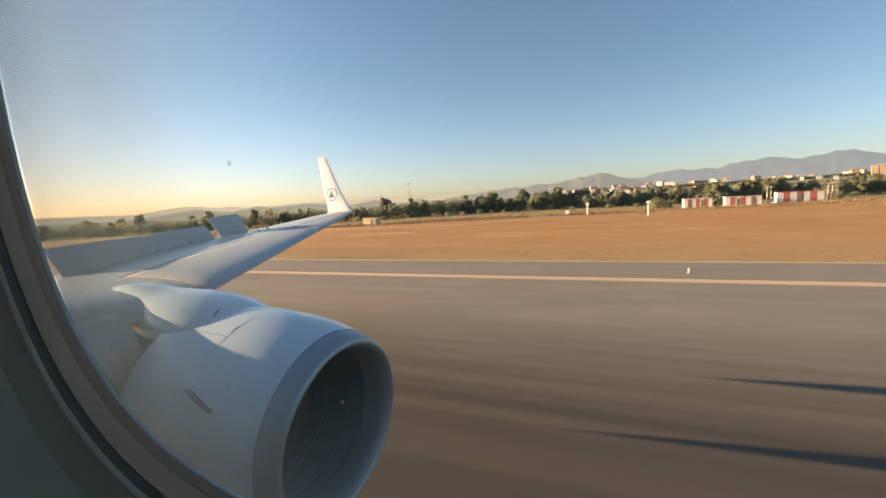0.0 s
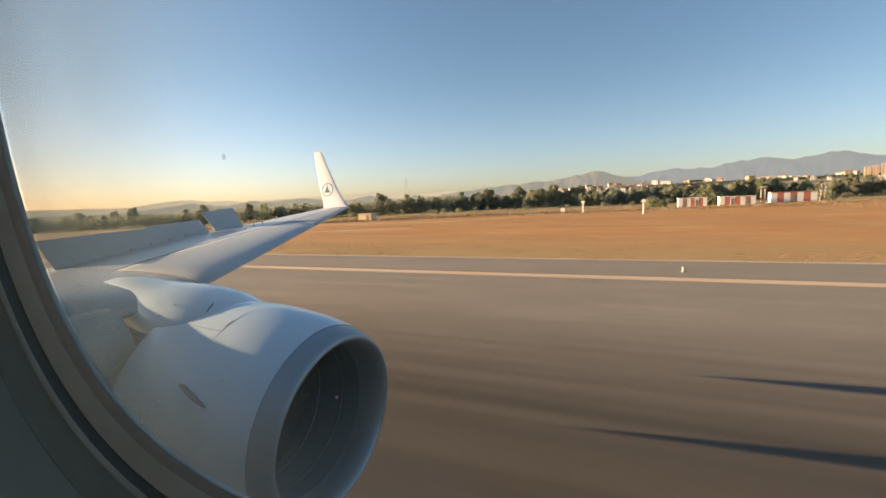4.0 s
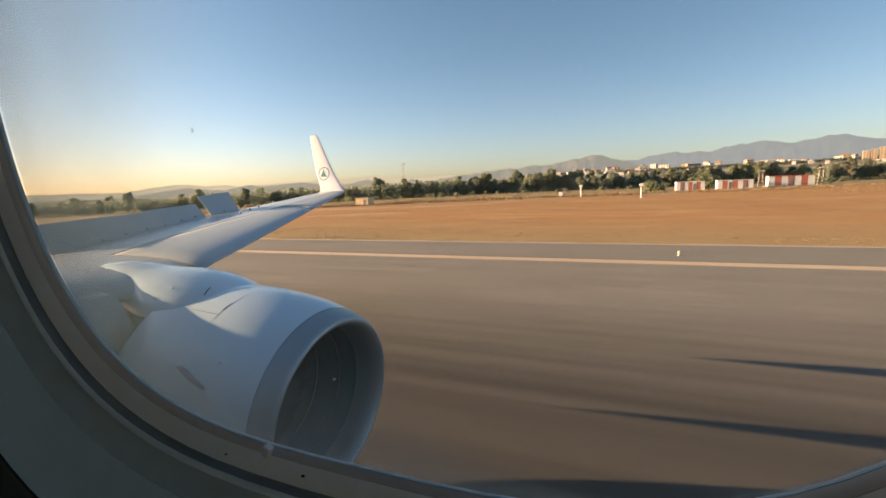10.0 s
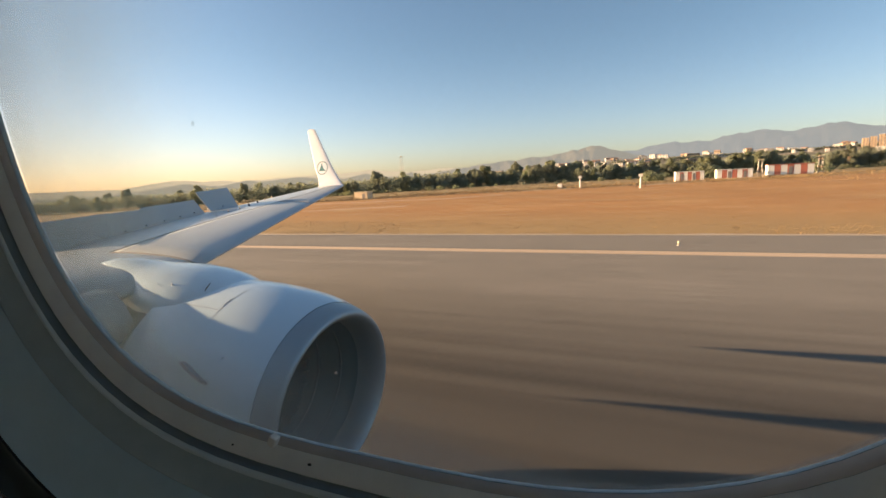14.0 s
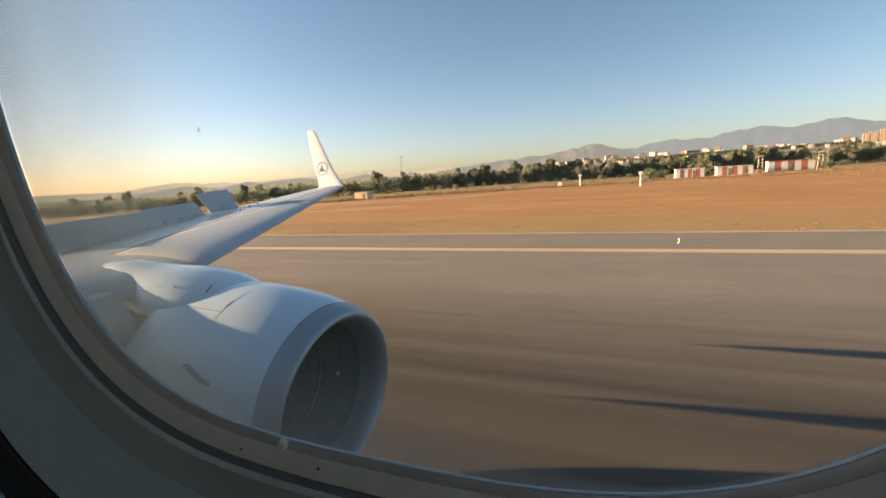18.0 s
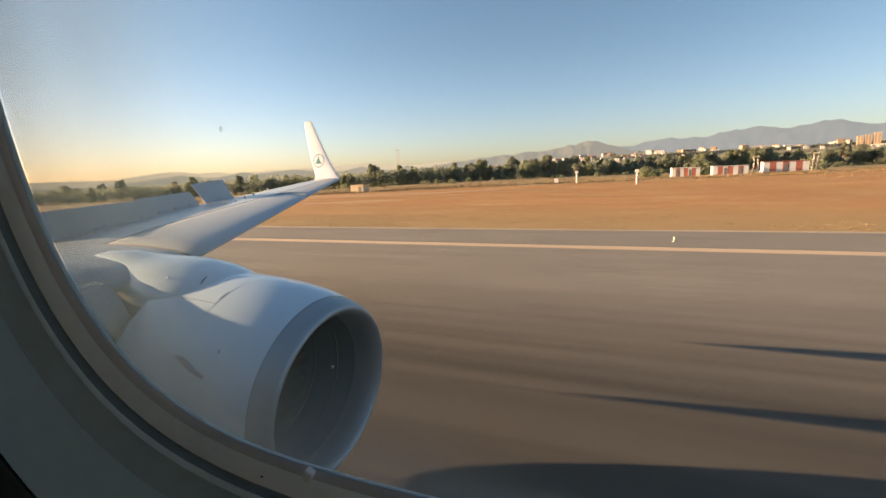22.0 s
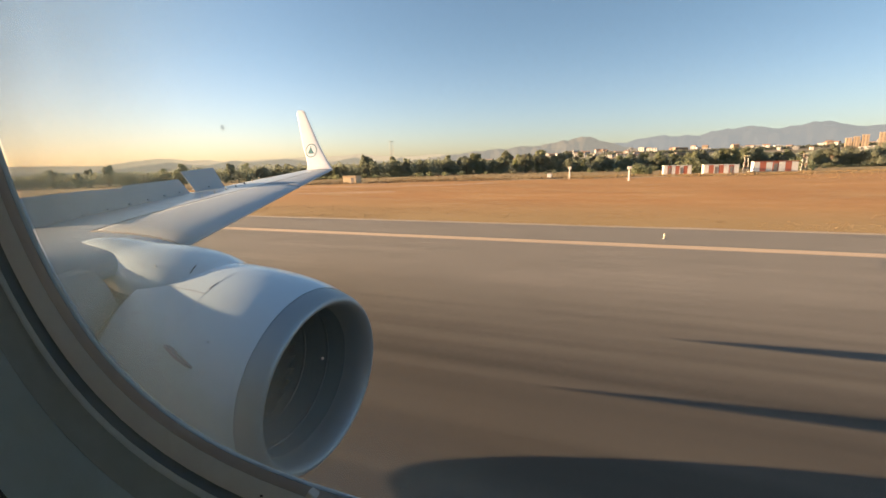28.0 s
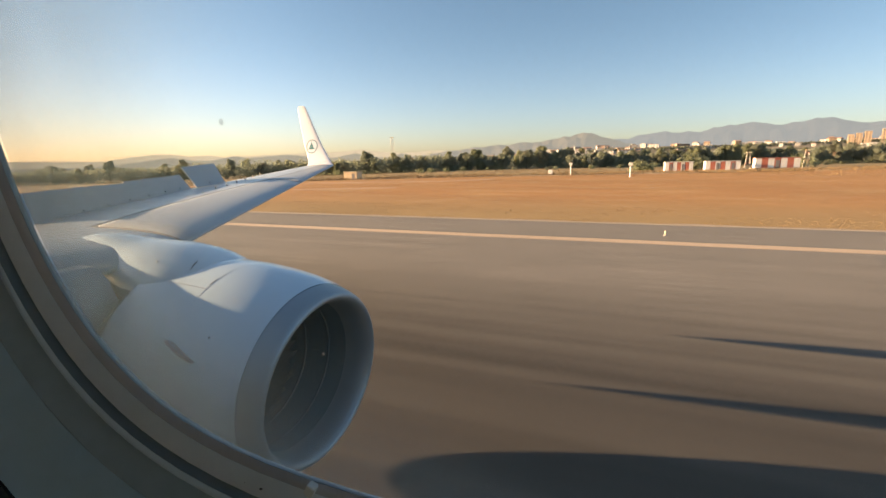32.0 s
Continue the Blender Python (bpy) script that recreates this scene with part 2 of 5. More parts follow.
def soil_material():
    m, n, l, p = nodes_of("red_soil_dry_grass")
    a = noise_tex(n, l, 0.03, 6, 0.6, (0.5, 1, 1))
    b = noise_tex(n, l, 0.25, 6, 0.65, (0.4, 1, 1))
    c = noise_tex(n, l, 2.5, 6, 0.7, (0.5, 1, 1))
    soil = mix(n, l, a, (0.44, 0.22, 0.09), (0.52, 0.282, 0.124))
    r = ramp(n, [(0.48, (0, 0, 0)), (0.66, (0.8, 0.8, 0.8))])
    l.new(b, r.inputs[0])
    col = mix(n, l, r.outputs[0], soil, (0.55, 0.36, 0.18))
    r2 = ramp(n, [(0.3, (0.66, 0.64, 0.62)), (0.7, (1.18, 1.18, 1.18))])
    l.new(c, r2.inputs[0])
    col = mix(n, l, 0.85, col, r2.outputs[0], "MULTIPLY")
    patch = ramp(n, [(0.35, (0.8, 0.82, 0.85)), (0.62, (1.08, 1.06, 1.0))])
    l.new(noise_tex(n, l, 0.07, 8, 0.72, (0.3, 1, 1)), patch.inputs[0])
    col = mix(n, l, 0.9, col, patch.outputs[0], "MULTIPLY")
    # straw verge beside the runway, scrubland beyond the field
    tc, sep = n.new("ShaderNodeTexCoord"), n.new("ShaderNodeSeparateXYZ")
    l.new(tc.outputs["Object"], sep.inputs[0])
    add = n.new("ShaderNodeMath")
    add.operation = "MULTIPLY_ADD"
    l.new(b, add.inputs[0])
    add.inputs[1].default_value = 14.0
    l.new(sep.outputs["Y"], add.inputs[2])
    verge = n.new("ShaderNodeMapRange")
    verge.inputs["From Min"].default_value, verge.inputs["From Max"].default_value = 53.0, 36.0
    l.new(add.outputs[0], verge.inputs["Value"])
    col = mix(n, l, verge.outputs[0], col, mix(n, l, c, (0.26, 0.16, 0.075), (0.5, 0.35, 0.17)))
    slant = n.new("ShaderNodeMath")
    slant.operation = "MULTIPLY_ADD"
    l.new(sep.outputs["X"], slant.inputs[0])
    slant.inputs[1].default_value = -0.45
    l.new(add.outputs[0], slant.inputs[2])
    scrub = n.new("ShaderNodeMapRange")
    scrub.inputs["From Min"].default_value, scrub.inputs["From Max"].default_value = 121.0, 129.0
    l.new(slant.outputs[0], scrub.inputs["Value"])
    r4 = ramp(n, [(0.4, (0.16, 0.135, 0.07)), (0.52, (0.37, 0.27, 0.14)), (0.68, (0.54, 0.41, 0.22))])
    l.new(b, r4.inputs[0])
    col = mix(n, l, scrub.outputs[0], col, r4.outputs[0])
    far = n.new("ShaderNodeMapRange")
    far.inputs["From Min"].default_value, far.inputs["From Max"].default_value = 240.0, 420.0
    l.new(sep.outputs["Y"], far.inputs["Value"])
    r5 = ramp(n, [(0.4, (0.14, 0.14, 0.085)), (0.54, (0.25, 0.215, 0.15)), (0.66, (0.4, 0.33, 0.24))])
    l.new(noise_tex(n, l, 0.012, 7, 0.7), r5.inputs[0])
    col = mix(n, l, far.outputs[0], col, r5.outputs[0])
    l.new(col, p.inputs["Base Color"])
    p.inputs["Roughness"].default_value = 0.95
    p.inputs["Specular IOR Level"].default_value = 0.1
    bump(n, l, p, c, 0.5, 0.06)
    return m


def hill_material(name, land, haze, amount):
    """Far hills: land colour with the evening haze before it painted in as emission."""
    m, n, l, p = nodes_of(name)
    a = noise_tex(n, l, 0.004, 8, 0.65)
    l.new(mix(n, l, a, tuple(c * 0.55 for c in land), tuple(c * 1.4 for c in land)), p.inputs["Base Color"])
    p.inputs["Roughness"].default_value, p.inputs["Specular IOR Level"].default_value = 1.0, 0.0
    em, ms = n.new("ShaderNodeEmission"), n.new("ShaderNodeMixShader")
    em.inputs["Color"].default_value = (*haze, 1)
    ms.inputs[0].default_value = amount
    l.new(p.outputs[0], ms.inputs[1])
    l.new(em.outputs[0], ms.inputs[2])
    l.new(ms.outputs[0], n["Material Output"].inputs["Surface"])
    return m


M_RUNWAY, M_SOIL = runway_material(), soil_material()
M_STRIPE = surface("worn_edge_line_paint", (0.6, 0.44, 0.29), 0.8, 0, 0.4, 6, 0.22, 0.2, 0.003, stretch=(0.15, 1, 1), dirt=(0.3, 0.22, 0.16))
M_KERB = surface("pale_concrete_edge", (0.42, 0.34, 0.26), 0.9, 0, 0.3, 5, 0.25, 0.3, 0.01, stretch=(0.2, 1, 1))
M_TRACK = surface("pale_gravel_track", (0.56, 0.44, 0.31), 0.95, 0, 0.1, 2, 0.2, 0.3, 0.02)
M_STRAW = surface("dry_straw", (0.27, 0.18, 0.09), 0.9, 0, 0.2, 3, 0.35, 0)
# leaf colours are lightened to stand in for haze over the far trees
M_LEAF = surface("haze_pale_green_leaves", (0.235, 0.25, 0.195), 0.9, 0, 0.3, 3, 0.2, 0, per_object=0.3, spec=0.05)
M_LEAF2 = surface("haze_pale_olive_leaves", (0.235, 0.25, 0.165), 0.9, 0, 0.3, 3, 0.2, 0, per_object=0.3, spec=0.05)
for lm in (M_LEAF, M_LEAF2):
    ln, ll = lm.node_tree.nodes, lm.node_tree.links
    tl, mx = ln.new("ShaderNodeBsdfTranslucent"), ln.new("ShaderNodeMixShader")
    lp = ln["Principled BSDF"]
    ll.new(mix(ln, ll, 1.0, lp.inputs["Base Color"].links[0].from_socket, (1.35, 1.4, 1.25), "MULTIPLY"), tl.inputs["Color"])
    mx.inputs[0].default_value = 0.55
    ll.new(lp.outputs[0], mx.inputs[1])
    ll.new(tl.outputs[0], mx.inputs[2])
    ll.new(mx.outputs[0], ln["Material Output"].inputs["Surface"])
M_BARK = surface("grey_bark", (0.12, 0.09, 0.065), 0.9, 0, 1, 8, 0.3, 0.4, 0.02)
M_RED = surface("faded_red_paint", (0.5, 0.15, 0.095), 0.6, 0, 0.6, 6, 0.12, 0.05)
M_HUTWHITE = surface("chalky_white_paint", (0.78, 0.74, 0.68), 0.65, 0, 0.6, 6, 0.08, 0.05)
M_DOOR = surface("grey_hut_door", (0.2, 0.18, 0.17), 0.6, 0, 0.6, 6, 0.1, 0.05)
M_SAND = surface("sand_rendered_wall", (0.66, 0.5, 0.32), 0.85, 0, 0.5, 6, 0.12, 0.1)
M_BUILD = surface("limewashed_wall", (0.5, 0.48, 0.45), 0.85, 0, 0.05, 1, 0.12, 0, per_object=0.25)
M_BUILD2 = surface("ochre_rendered_wall", (0.33, 0.245, 0.17), 0.85, 0, 0.05, 1, 0.12, 0, per_object=0.25)
M_ROOF = surface("terracotta_roof", (0.36, 0.22, 0.15), 0.85, 0, 0.05, 1, 0.2, 0, per_object=0.25)
M_ROOFG = surface("grey_sheet_roof", (0.42, 0.41, 0.4), 0.6, 0, 0.05, 1, 0.12, 0, per_object=0.2)
M_PANE = surface("dark_window_glass", (0.05, 0.06, 0.08), 0.15, 0, 0.5, 3, 0.1, 0)
M_MAST = surface("galvanised_mast_steel", (0.35, 0.33, 0.31), 0.5, 0.6, 1, 9, 0.12, 0)
M_LAMP = surface("warm_white_lamp_housing", (0.7, 0.6, 0.4), 0.4, 0, 2, 20, 0.08, 0)
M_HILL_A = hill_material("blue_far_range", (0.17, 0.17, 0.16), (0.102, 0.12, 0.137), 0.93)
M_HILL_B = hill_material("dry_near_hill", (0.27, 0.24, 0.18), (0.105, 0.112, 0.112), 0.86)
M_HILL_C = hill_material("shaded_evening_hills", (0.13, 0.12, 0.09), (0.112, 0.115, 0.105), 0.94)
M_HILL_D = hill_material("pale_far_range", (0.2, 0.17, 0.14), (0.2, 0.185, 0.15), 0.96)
M_SPECK = bpy.data.materials.new("translucent_speck")
M_SPECK.use_nodes = True
sn, sl = M_SPECK.node_tree.nodes, M_SPECK.node_tree.links
sn["Principled BSDF"].inputs["Base Color"].default_value = (0.12, 0.12, 0.11, 1)
sn["Principled BSDF"].inputs["Alpha"].default_value = 0.16
# see-through grey ring, painted in for the near frame's out-of-focus edge
M_EDGE_BLUR, gn_, gl_, gp_ = nodes_of("window_edge_blur")
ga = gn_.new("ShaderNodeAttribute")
ga.attribute_name = "edge_blur"
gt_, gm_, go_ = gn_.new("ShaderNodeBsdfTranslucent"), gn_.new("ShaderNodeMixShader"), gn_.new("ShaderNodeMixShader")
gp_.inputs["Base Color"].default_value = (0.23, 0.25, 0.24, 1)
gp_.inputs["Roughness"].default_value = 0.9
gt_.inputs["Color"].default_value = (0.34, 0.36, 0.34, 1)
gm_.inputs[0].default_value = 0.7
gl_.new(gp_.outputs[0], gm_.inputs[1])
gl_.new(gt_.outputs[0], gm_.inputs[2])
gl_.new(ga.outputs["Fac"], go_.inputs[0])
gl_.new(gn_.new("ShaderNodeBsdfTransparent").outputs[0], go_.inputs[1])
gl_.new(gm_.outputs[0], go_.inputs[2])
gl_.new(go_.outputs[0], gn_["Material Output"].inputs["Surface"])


# ---------------------------------------------------------------- mesh helpers
def mesh(name, verts, faces, material, parent=None, label="", smooth=False):
    me = bpy.data.meshes.new(name)
    me.from_pydata([tuple(v) for v in verts], [], faces)
    me.materials.append(material)
    if smooth:
        me.polygons.foreach_set("use_smooth", [True] * len(me.polygons))
    me.update()
    ob = new(name, me)
    if parent:
        ob.parent = parent
    if label:
        tagged(ob, label)
    return ob


def part(name, bm, material, parent, label="", smooth=False):
    me = bpy.data.meshes.new(name)
    bmesh.ops.recalc_face_normals(bm, faces=bm.faces)
    bm.to_mesh(me)
    bm.free()
    me.materials.append(material)
    if smooth:
        me.polygons.foreach_set("use_smooth", [True] * len(me.polygons))
    ob = new(name, me)
    ob.parent = parent
    if label:
        tagged(ob, label)
    return ob


def thing(name, place, label, category, group="", kind=""):
    ob = new(name)
    ob.location = place
    return tagged(ob, label, category, group, kind)


def box_bm(size, centre=(0, 0, 0), bevel=0.0, bm=None, turn=None):
    bm = bm or bmesh.new()
    m = Matrix.Translation(centre) @ (turn or Matrix()) @ Matrix.Diagonal((*size, 1))
    got = bmesh.ops.create_cube(bm, size=1, matrix=m)
    if bevel:
        edges = list({e for v in got["verts"] for e in v.link_edges})
        bmesh.ops.bevel(bm, geom=edges, offset=bevel, segments=2, affect="EDGES")
    return bm


def cyl_bm(r1, r2, a, b, seg=12, bm=None):
    bm = bm or bmesh.new()
    a, b = Vector(a), Vector(b)
    turn = (b - a).to_track_quat("Z", "Y").to_matrix().to_4x4()
    bmesh.ops.create_cone(bm, cap_ends=True, segments=seg, radius1=r1, radius2=r2, depth=(b - a).length, matrix=Matrix.Translation((a + b) / 2) @ turn)
    return bm


def loft(rings, closed=True, caps=True):
    """Verts and faces of a skin over rings of equal length."""
    n = len(rings[0])
    verts = [v for r in rings for v in r]
    faces = []
    for i in range(len(rings) - 1):
        for j in range(n if closed else n - 1):
            k = (j + 1) % n
            faces.append((i * n + j, i * n + k, (i + 1) * n + k, (i + 1) * n + j))
    if caps:
        faces.append(tuple(range(n - 1, -1, -1)))
        faces.append(tuple((len(rings) - 1) * n + j for j in range(n)))
    return verts, faces


def recalc(ob):
    bm = bmesh.new()
    bm.from_mesh(ob.data)
    bmesh.ops.recalc_face_normals(bm, faces=bm.faces)
    bm.to_mesh(ob.data)
    bm.free()
    return ob


def lerp(a, b, t):
    return a + (b - a) * t


def table(rows, x):
    """Smooth reading between rows of (x, value)."""
    if x <= rows[0][0]:
        return rows[0][1]
    for (a, u), (b, v) in zip(rows, rows[1:]):
        if x <= b:
            t = (x - a) / (b - a)
            return lerp(u, v, t * t * (3 - 2 * t))
    return rows[-1][1]


def straight(rows, x):
    """Straight reading between rows of (x, value)."""
    for (a, u), (b, v) in zip(rows, rows[1:]):
        if x <= b:
            break
    return lerp(u, v, (x - a) / (b - a))


# ---------------------------------------------------------------- ground
def ground_height(x, y):
    r = math.hypot(x, y)
    az = math.degrees(math.atan2(x, y))
    t = min(1, max(0, (r - 380) / 1600))
    side = min(1, max(0, (az + 45) / 45)) if az < 120 else 0
    return t * t * (3 - 2 * t) * 46 * side - dip(x)


def dip(x):
    """Drop of the land and the runway aft of the airliner, shaped to fit the treeline in the camera's view."""
    u = min(560, max(0, -x - 40))
    return 0.022 * u * u / (u + 25)


def build_ground():
    radii = [0, 15, 28, 40, 50, 60, 70, 80, 92, 105, 118, 130, 150, 170, 190, 220, 260, 300, 340, 420, 520, 640, 780, 950, 1150, 1400, 1700, 2100, 2600, 3200, 3900, 4600]
    seg = 96
    verts, faces = [(0, 0, 0)], []
    for r in radii[1:]:
        for k in range(seg):
            a = 2 * math.pi * k / seg
            x, y = r * math.sin(a), r * math.cos(a)
            verts.append((x, y, ground_height(x, y)))
    for k in range(seg):
        faces.append((0, 1 + (k + 1) % seg, 1 + k))
    for i in range(len(radii) - 2):
        for k in range(seg):
            a, b = 1 + i * seg + k, 1 + i * seg + (k + 1) % seg
            faces.append((a, b, b + seg, a + seg))
    g = recalc(mesh("ground", verts, faces, M_SOIL, smooth=True))
    tagged(g, "reddish dry soil airfield with straw and scrub beyond", "ground", kind="structure")


def sheet(name, x0, x1, y0, y1, z, material, label, category, wobble=0.0, step=4.0, parent=None):
    n = max(1, int((x1 - x0) / step))
    verts, faces = [], []
    for i in range(n + 1):
        x = lerp(x0, x1, i / n)
        w = wobble * noise.noise((x * 0.35, y0, 3)) + wobble * 0.6 * noise.noise((x * 1.3, y1, 7))
        zx = z - dip(x)
        verts += [(x, y0, zx), (x, y1 + w, zx), (x, y1 + w, zx - 0.05), (x, y0, zx - 0.05)]
    for i in range(n):
        a = i * 4
        for j in range(4):
            faces.append((a + j, a + (j + 1) % 4, a + 4 + (j + 1) % 4, a + 4 + j))
    faces += [(3, 2, 1, 0), (n * 4, n * 4 + 1, n * 4 + 2, n * 4 + 3)]
    ob = recalc(mesh(name, verts, faces, material, parent))
    return tagged(ob, label, category, kind="" if parent else "structure")


build_ground()
sheet("runway", -700, 700, -32, 27.2, 0.024, M_RUNWAY, "grey-brown asphalt runway with dark rubber streaks", "runway", 0.05, 2.0)
sheet("runway_edge_line", -700, 700, 20.75, 21.55, 0.03, M_STRIPE, "faded cream painted line along the runway side", "road marking", 0.03, 1.0)
sheet("runway_edge_line", -700, 700, -25.4, -24.6, 0.03, M_STRIPE, "faded cream painted line along the far runway side", "road marking", 0.03, 4.0)
for k in range(-11, 12):
    sheet("runway_centre_line", 50 * k, 50 * k + 30, -2.3, -1.5, 0.03, M_STRIPE, "worn cream dash of the runway's centre line", "road marking", 0.03, 5.0)
for x0, ln, ys in ((-690, 45, (7.5,)), (-560, 22, (7.5, 10.5)), (-430, 22, (7.5,))):
    for y0 in ys:
        sheet("touchdown_bar", x0, x0 + ln, y0, y0 + (5 if ln > 30 else 2), 0.03, M_STRIPE, "worn pale touchdown bar with dark tyre streaks", "road marking", 0.05, 4.0)
sheet("kerb", -700, 700, 27.0, 27.35, 0.05, M_KERB, "pale crumbling concrete strip at the asphalt's edge", "kerb", 0.22, 0.8)


def track(name, points, width, label):
    """A pale gravel track that follows a bent line over the field."""
    verts, faces, line = [], [], []
    for (ax, ay), (bx, by) in zip(points, points[1:]):
        steps = max(2, int(math.hypot(bx - ax, by - ay) / 2.0))
        line += [(lerp(ax, bx, i / steps), lerp(ay, by, i / steps)) for i in range(steps)]
    line.append(points[-1])
    for i, (x, y) in enumerate(line):
        x2, y2 = line[min(i + 1, len(line) - 1)]
        x1, y1 = line[max(i - 1, 0)]
        way = Vector((x2 - x1, y2 - y1)).normalized()
        nx, ny = -way.y, way.x
        w1 = width / 2 * (1 + 0.35 * noise.noise((i * 0.31, 1, width)))
        w2 = width / 2 * (1 + 0.35 * noise.noise((i * 0.27, 9, width)))
        d = dip(x)
        verts += [(x + nx * w1, y + ny * w1, 0.03 - d), (x, y, 0.06 - d), (x - nx * w2, y - ny * w2, 0.03 - d)]
    for i in range(len(line) - 1):
        a = i * 3
        faces += [(a, a + 1, a + 4, a + 3), (a + 1, a + 2, a + 5, a + 4)]
    return tagged(mesh(name, verts, faces, M_TRACK), label, "track", kind="structure")


track("gravel_track", [(-44, 53), (-30, 59)], 1.5, "pale gravel track across the red soil field")
track("gravel_track", [(-90, 74), (-50, 75), (-31, 79), (-23, 89)], 1.7, "pale gravel track bending away over the soil")
track("concrete_apron", [(36, 160), (35, 150), (33, 141)], 5.0, "pale concrete path before the striped huts")
track("service_road", [(-420, 118), (-120, 88), (-60, 93), (-24, 107), (5, 118), (43, 141), (70, 159), (130, 196)], 1.8, "pale dirt service road along the field's far side")


# ---------------------------------------------------------------- hills
def ridge(name, crest, dist, depth, material, label, rough, seed):
    """A range of hills: az in degrees from straight outboard (aft negative), crest height in hundredths of the distance."""
    a0, a1 = crest[0][0], crest[-1][0]
    n, rows = int((a1 - a0) / 0.22), 12
    verts, faces = [], []
    for i in range(n + 1):
        az = lerp(a0, a1, i / n)
        h = straight(crest, az) * dist / 100
        for j in range(rows + 1):
            t = j / rows
            d = dist - depth * (1 - t)
            bumps = noise.fractal((az * rough, t * 3.0 + seed, seed), 0.6, 2.1, 6)
            z = 3.65 + h * (t ** 1.25) * (1 + 0.34 * bumps * (1 - t) * 2) + h * (0.075 * bumps + 0.028 * noise.fractal((az * 0.9, seed, 2), 0.6, 2.1, 5)) * t
            if j == 0:
                z = -25
            verts.append((d * math.sin(radians(az)), d * math.cos(radians(az)), z))
    w = rows + 1
    for i in range(n):
        for j in range(rows):
            a = i * w + j
            faces.append((a, a + w, a + w + 1, a + 1))
    ob = recalc(mesh(name, verts, faces, material, smooth=True))
    return tagged(ob, label, "hills", kind="structure")


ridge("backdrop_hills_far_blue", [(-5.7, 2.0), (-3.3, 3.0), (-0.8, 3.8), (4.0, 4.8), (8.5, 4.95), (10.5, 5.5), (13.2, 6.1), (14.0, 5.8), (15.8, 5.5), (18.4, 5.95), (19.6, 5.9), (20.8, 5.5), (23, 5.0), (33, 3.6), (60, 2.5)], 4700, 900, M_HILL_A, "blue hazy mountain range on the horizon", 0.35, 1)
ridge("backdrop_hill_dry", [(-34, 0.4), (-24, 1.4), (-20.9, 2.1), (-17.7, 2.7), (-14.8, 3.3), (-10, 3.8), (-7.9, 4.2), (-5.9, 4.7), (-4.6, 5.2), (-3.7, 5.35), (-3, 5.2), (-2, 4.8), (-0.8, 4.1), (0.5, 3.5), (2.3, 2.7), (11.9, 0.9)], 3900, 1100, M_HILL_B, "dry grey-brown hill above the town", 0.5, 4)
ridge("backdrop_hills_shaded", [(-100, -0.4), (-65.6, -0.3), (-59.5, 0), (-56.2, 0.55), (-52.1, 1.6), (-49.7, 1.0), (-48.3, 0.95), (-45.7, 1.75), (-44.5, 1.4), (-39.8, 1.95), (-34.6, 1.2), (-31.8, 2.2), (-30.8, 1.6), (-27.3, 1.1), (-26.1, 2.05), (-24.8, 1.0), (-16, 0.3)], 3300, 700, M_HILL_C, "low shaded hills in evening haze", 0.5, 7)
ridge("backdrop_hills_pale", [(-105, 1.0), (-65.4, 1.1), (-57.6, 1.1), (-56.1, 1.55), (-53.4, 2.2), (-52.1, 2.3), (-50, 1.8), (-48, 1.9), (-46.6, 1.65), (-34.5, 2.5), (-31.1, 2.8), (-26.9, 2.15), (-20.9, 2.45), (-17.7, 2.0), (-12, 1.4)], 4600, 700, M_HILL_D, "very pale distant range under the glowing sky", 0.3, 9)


import mathutils

# ---------------------------------------------------------------- the airliner
plane = thing("airliner", (0, 0, 0), "white twin-engine airliner standing on the runway, spoilers raised", "airliner")


def foil(le, chord, thick, tilt, n=14):
    """One wing section: from the trailing edge over the top to the nose and back below. tilt 0 lies flat, 90 stands up."""
    up = Vector((0, -math.sin(radians(tilt)), math.cos(radians(tilt))))
    pts = []
    for i in range(2 * n):
        a = math.pi * i / n
        s = 0.5 + 0.5 * math.cos(a)
        shape = 2.6 * thick * (0.2969 * math.sqrt(s) - 0.126 * s - 0.3516 * s * s + 0.2843 * s ** 3 - 0.1015 * s ** 4) * 1.9
        top = math.sin(a) >= 0
        h = shape * (1.0 if top else -0.62) + (0.25 * thick * s * (1 - s))
        pts.append(tuple(Vector(le) + Vector((-s * chord, 0, 0)) + up * h))
    return pts


def wing_le(y):
    return -11.15 + (16.2 - y) * 0.5 if y > 3.2 else -4.65 - (3.2 - y) * 0.3


def wing_z(y):
    return 2.70 + (y - 4.1) * 0.0735


CHORD = [(-1.5, 7.6), (0.3, 6.6), (2.5, 5.1), (4.2, 4.3), (7.0, 3.75), (10.3, 2.85), (16.2, 1.38)]


def chord_at(y):
    for (a, u), (b, v) in zip(CHORD, CHORD[1:]):
        if y <= b:
            return lerp(u, v, (y - a) / (b - a))
    return CHORD[-1][1]


def wing_thick(y):
    """Thickness of the section: the root is deep and blunt."""
    return lerp(0.13, 0.1, max(0, y) / 16.2) * chord_at(y) * 0.55 * (1 + 0.5 * min(1, max(0, (3.3 - y) / 1.0)))


spans = [-1.5, 0.2, 1.2, 2.2, 2.8, 3.4, 4.2, 5.2, 6.4, 7.6, 9.0, 10.3, 11.8, 13.2, 14.6, 15.6, 16.2]
rings = [foil((wing_le(y), y, wing_z(y)), chord_at(y), wing_thick(y), 3) for y in spans]
verts, faces = loft(rings)
wing = recalc(mesh("wing", verts, faces, M_WING, plane, "pale grey swept wing", True))

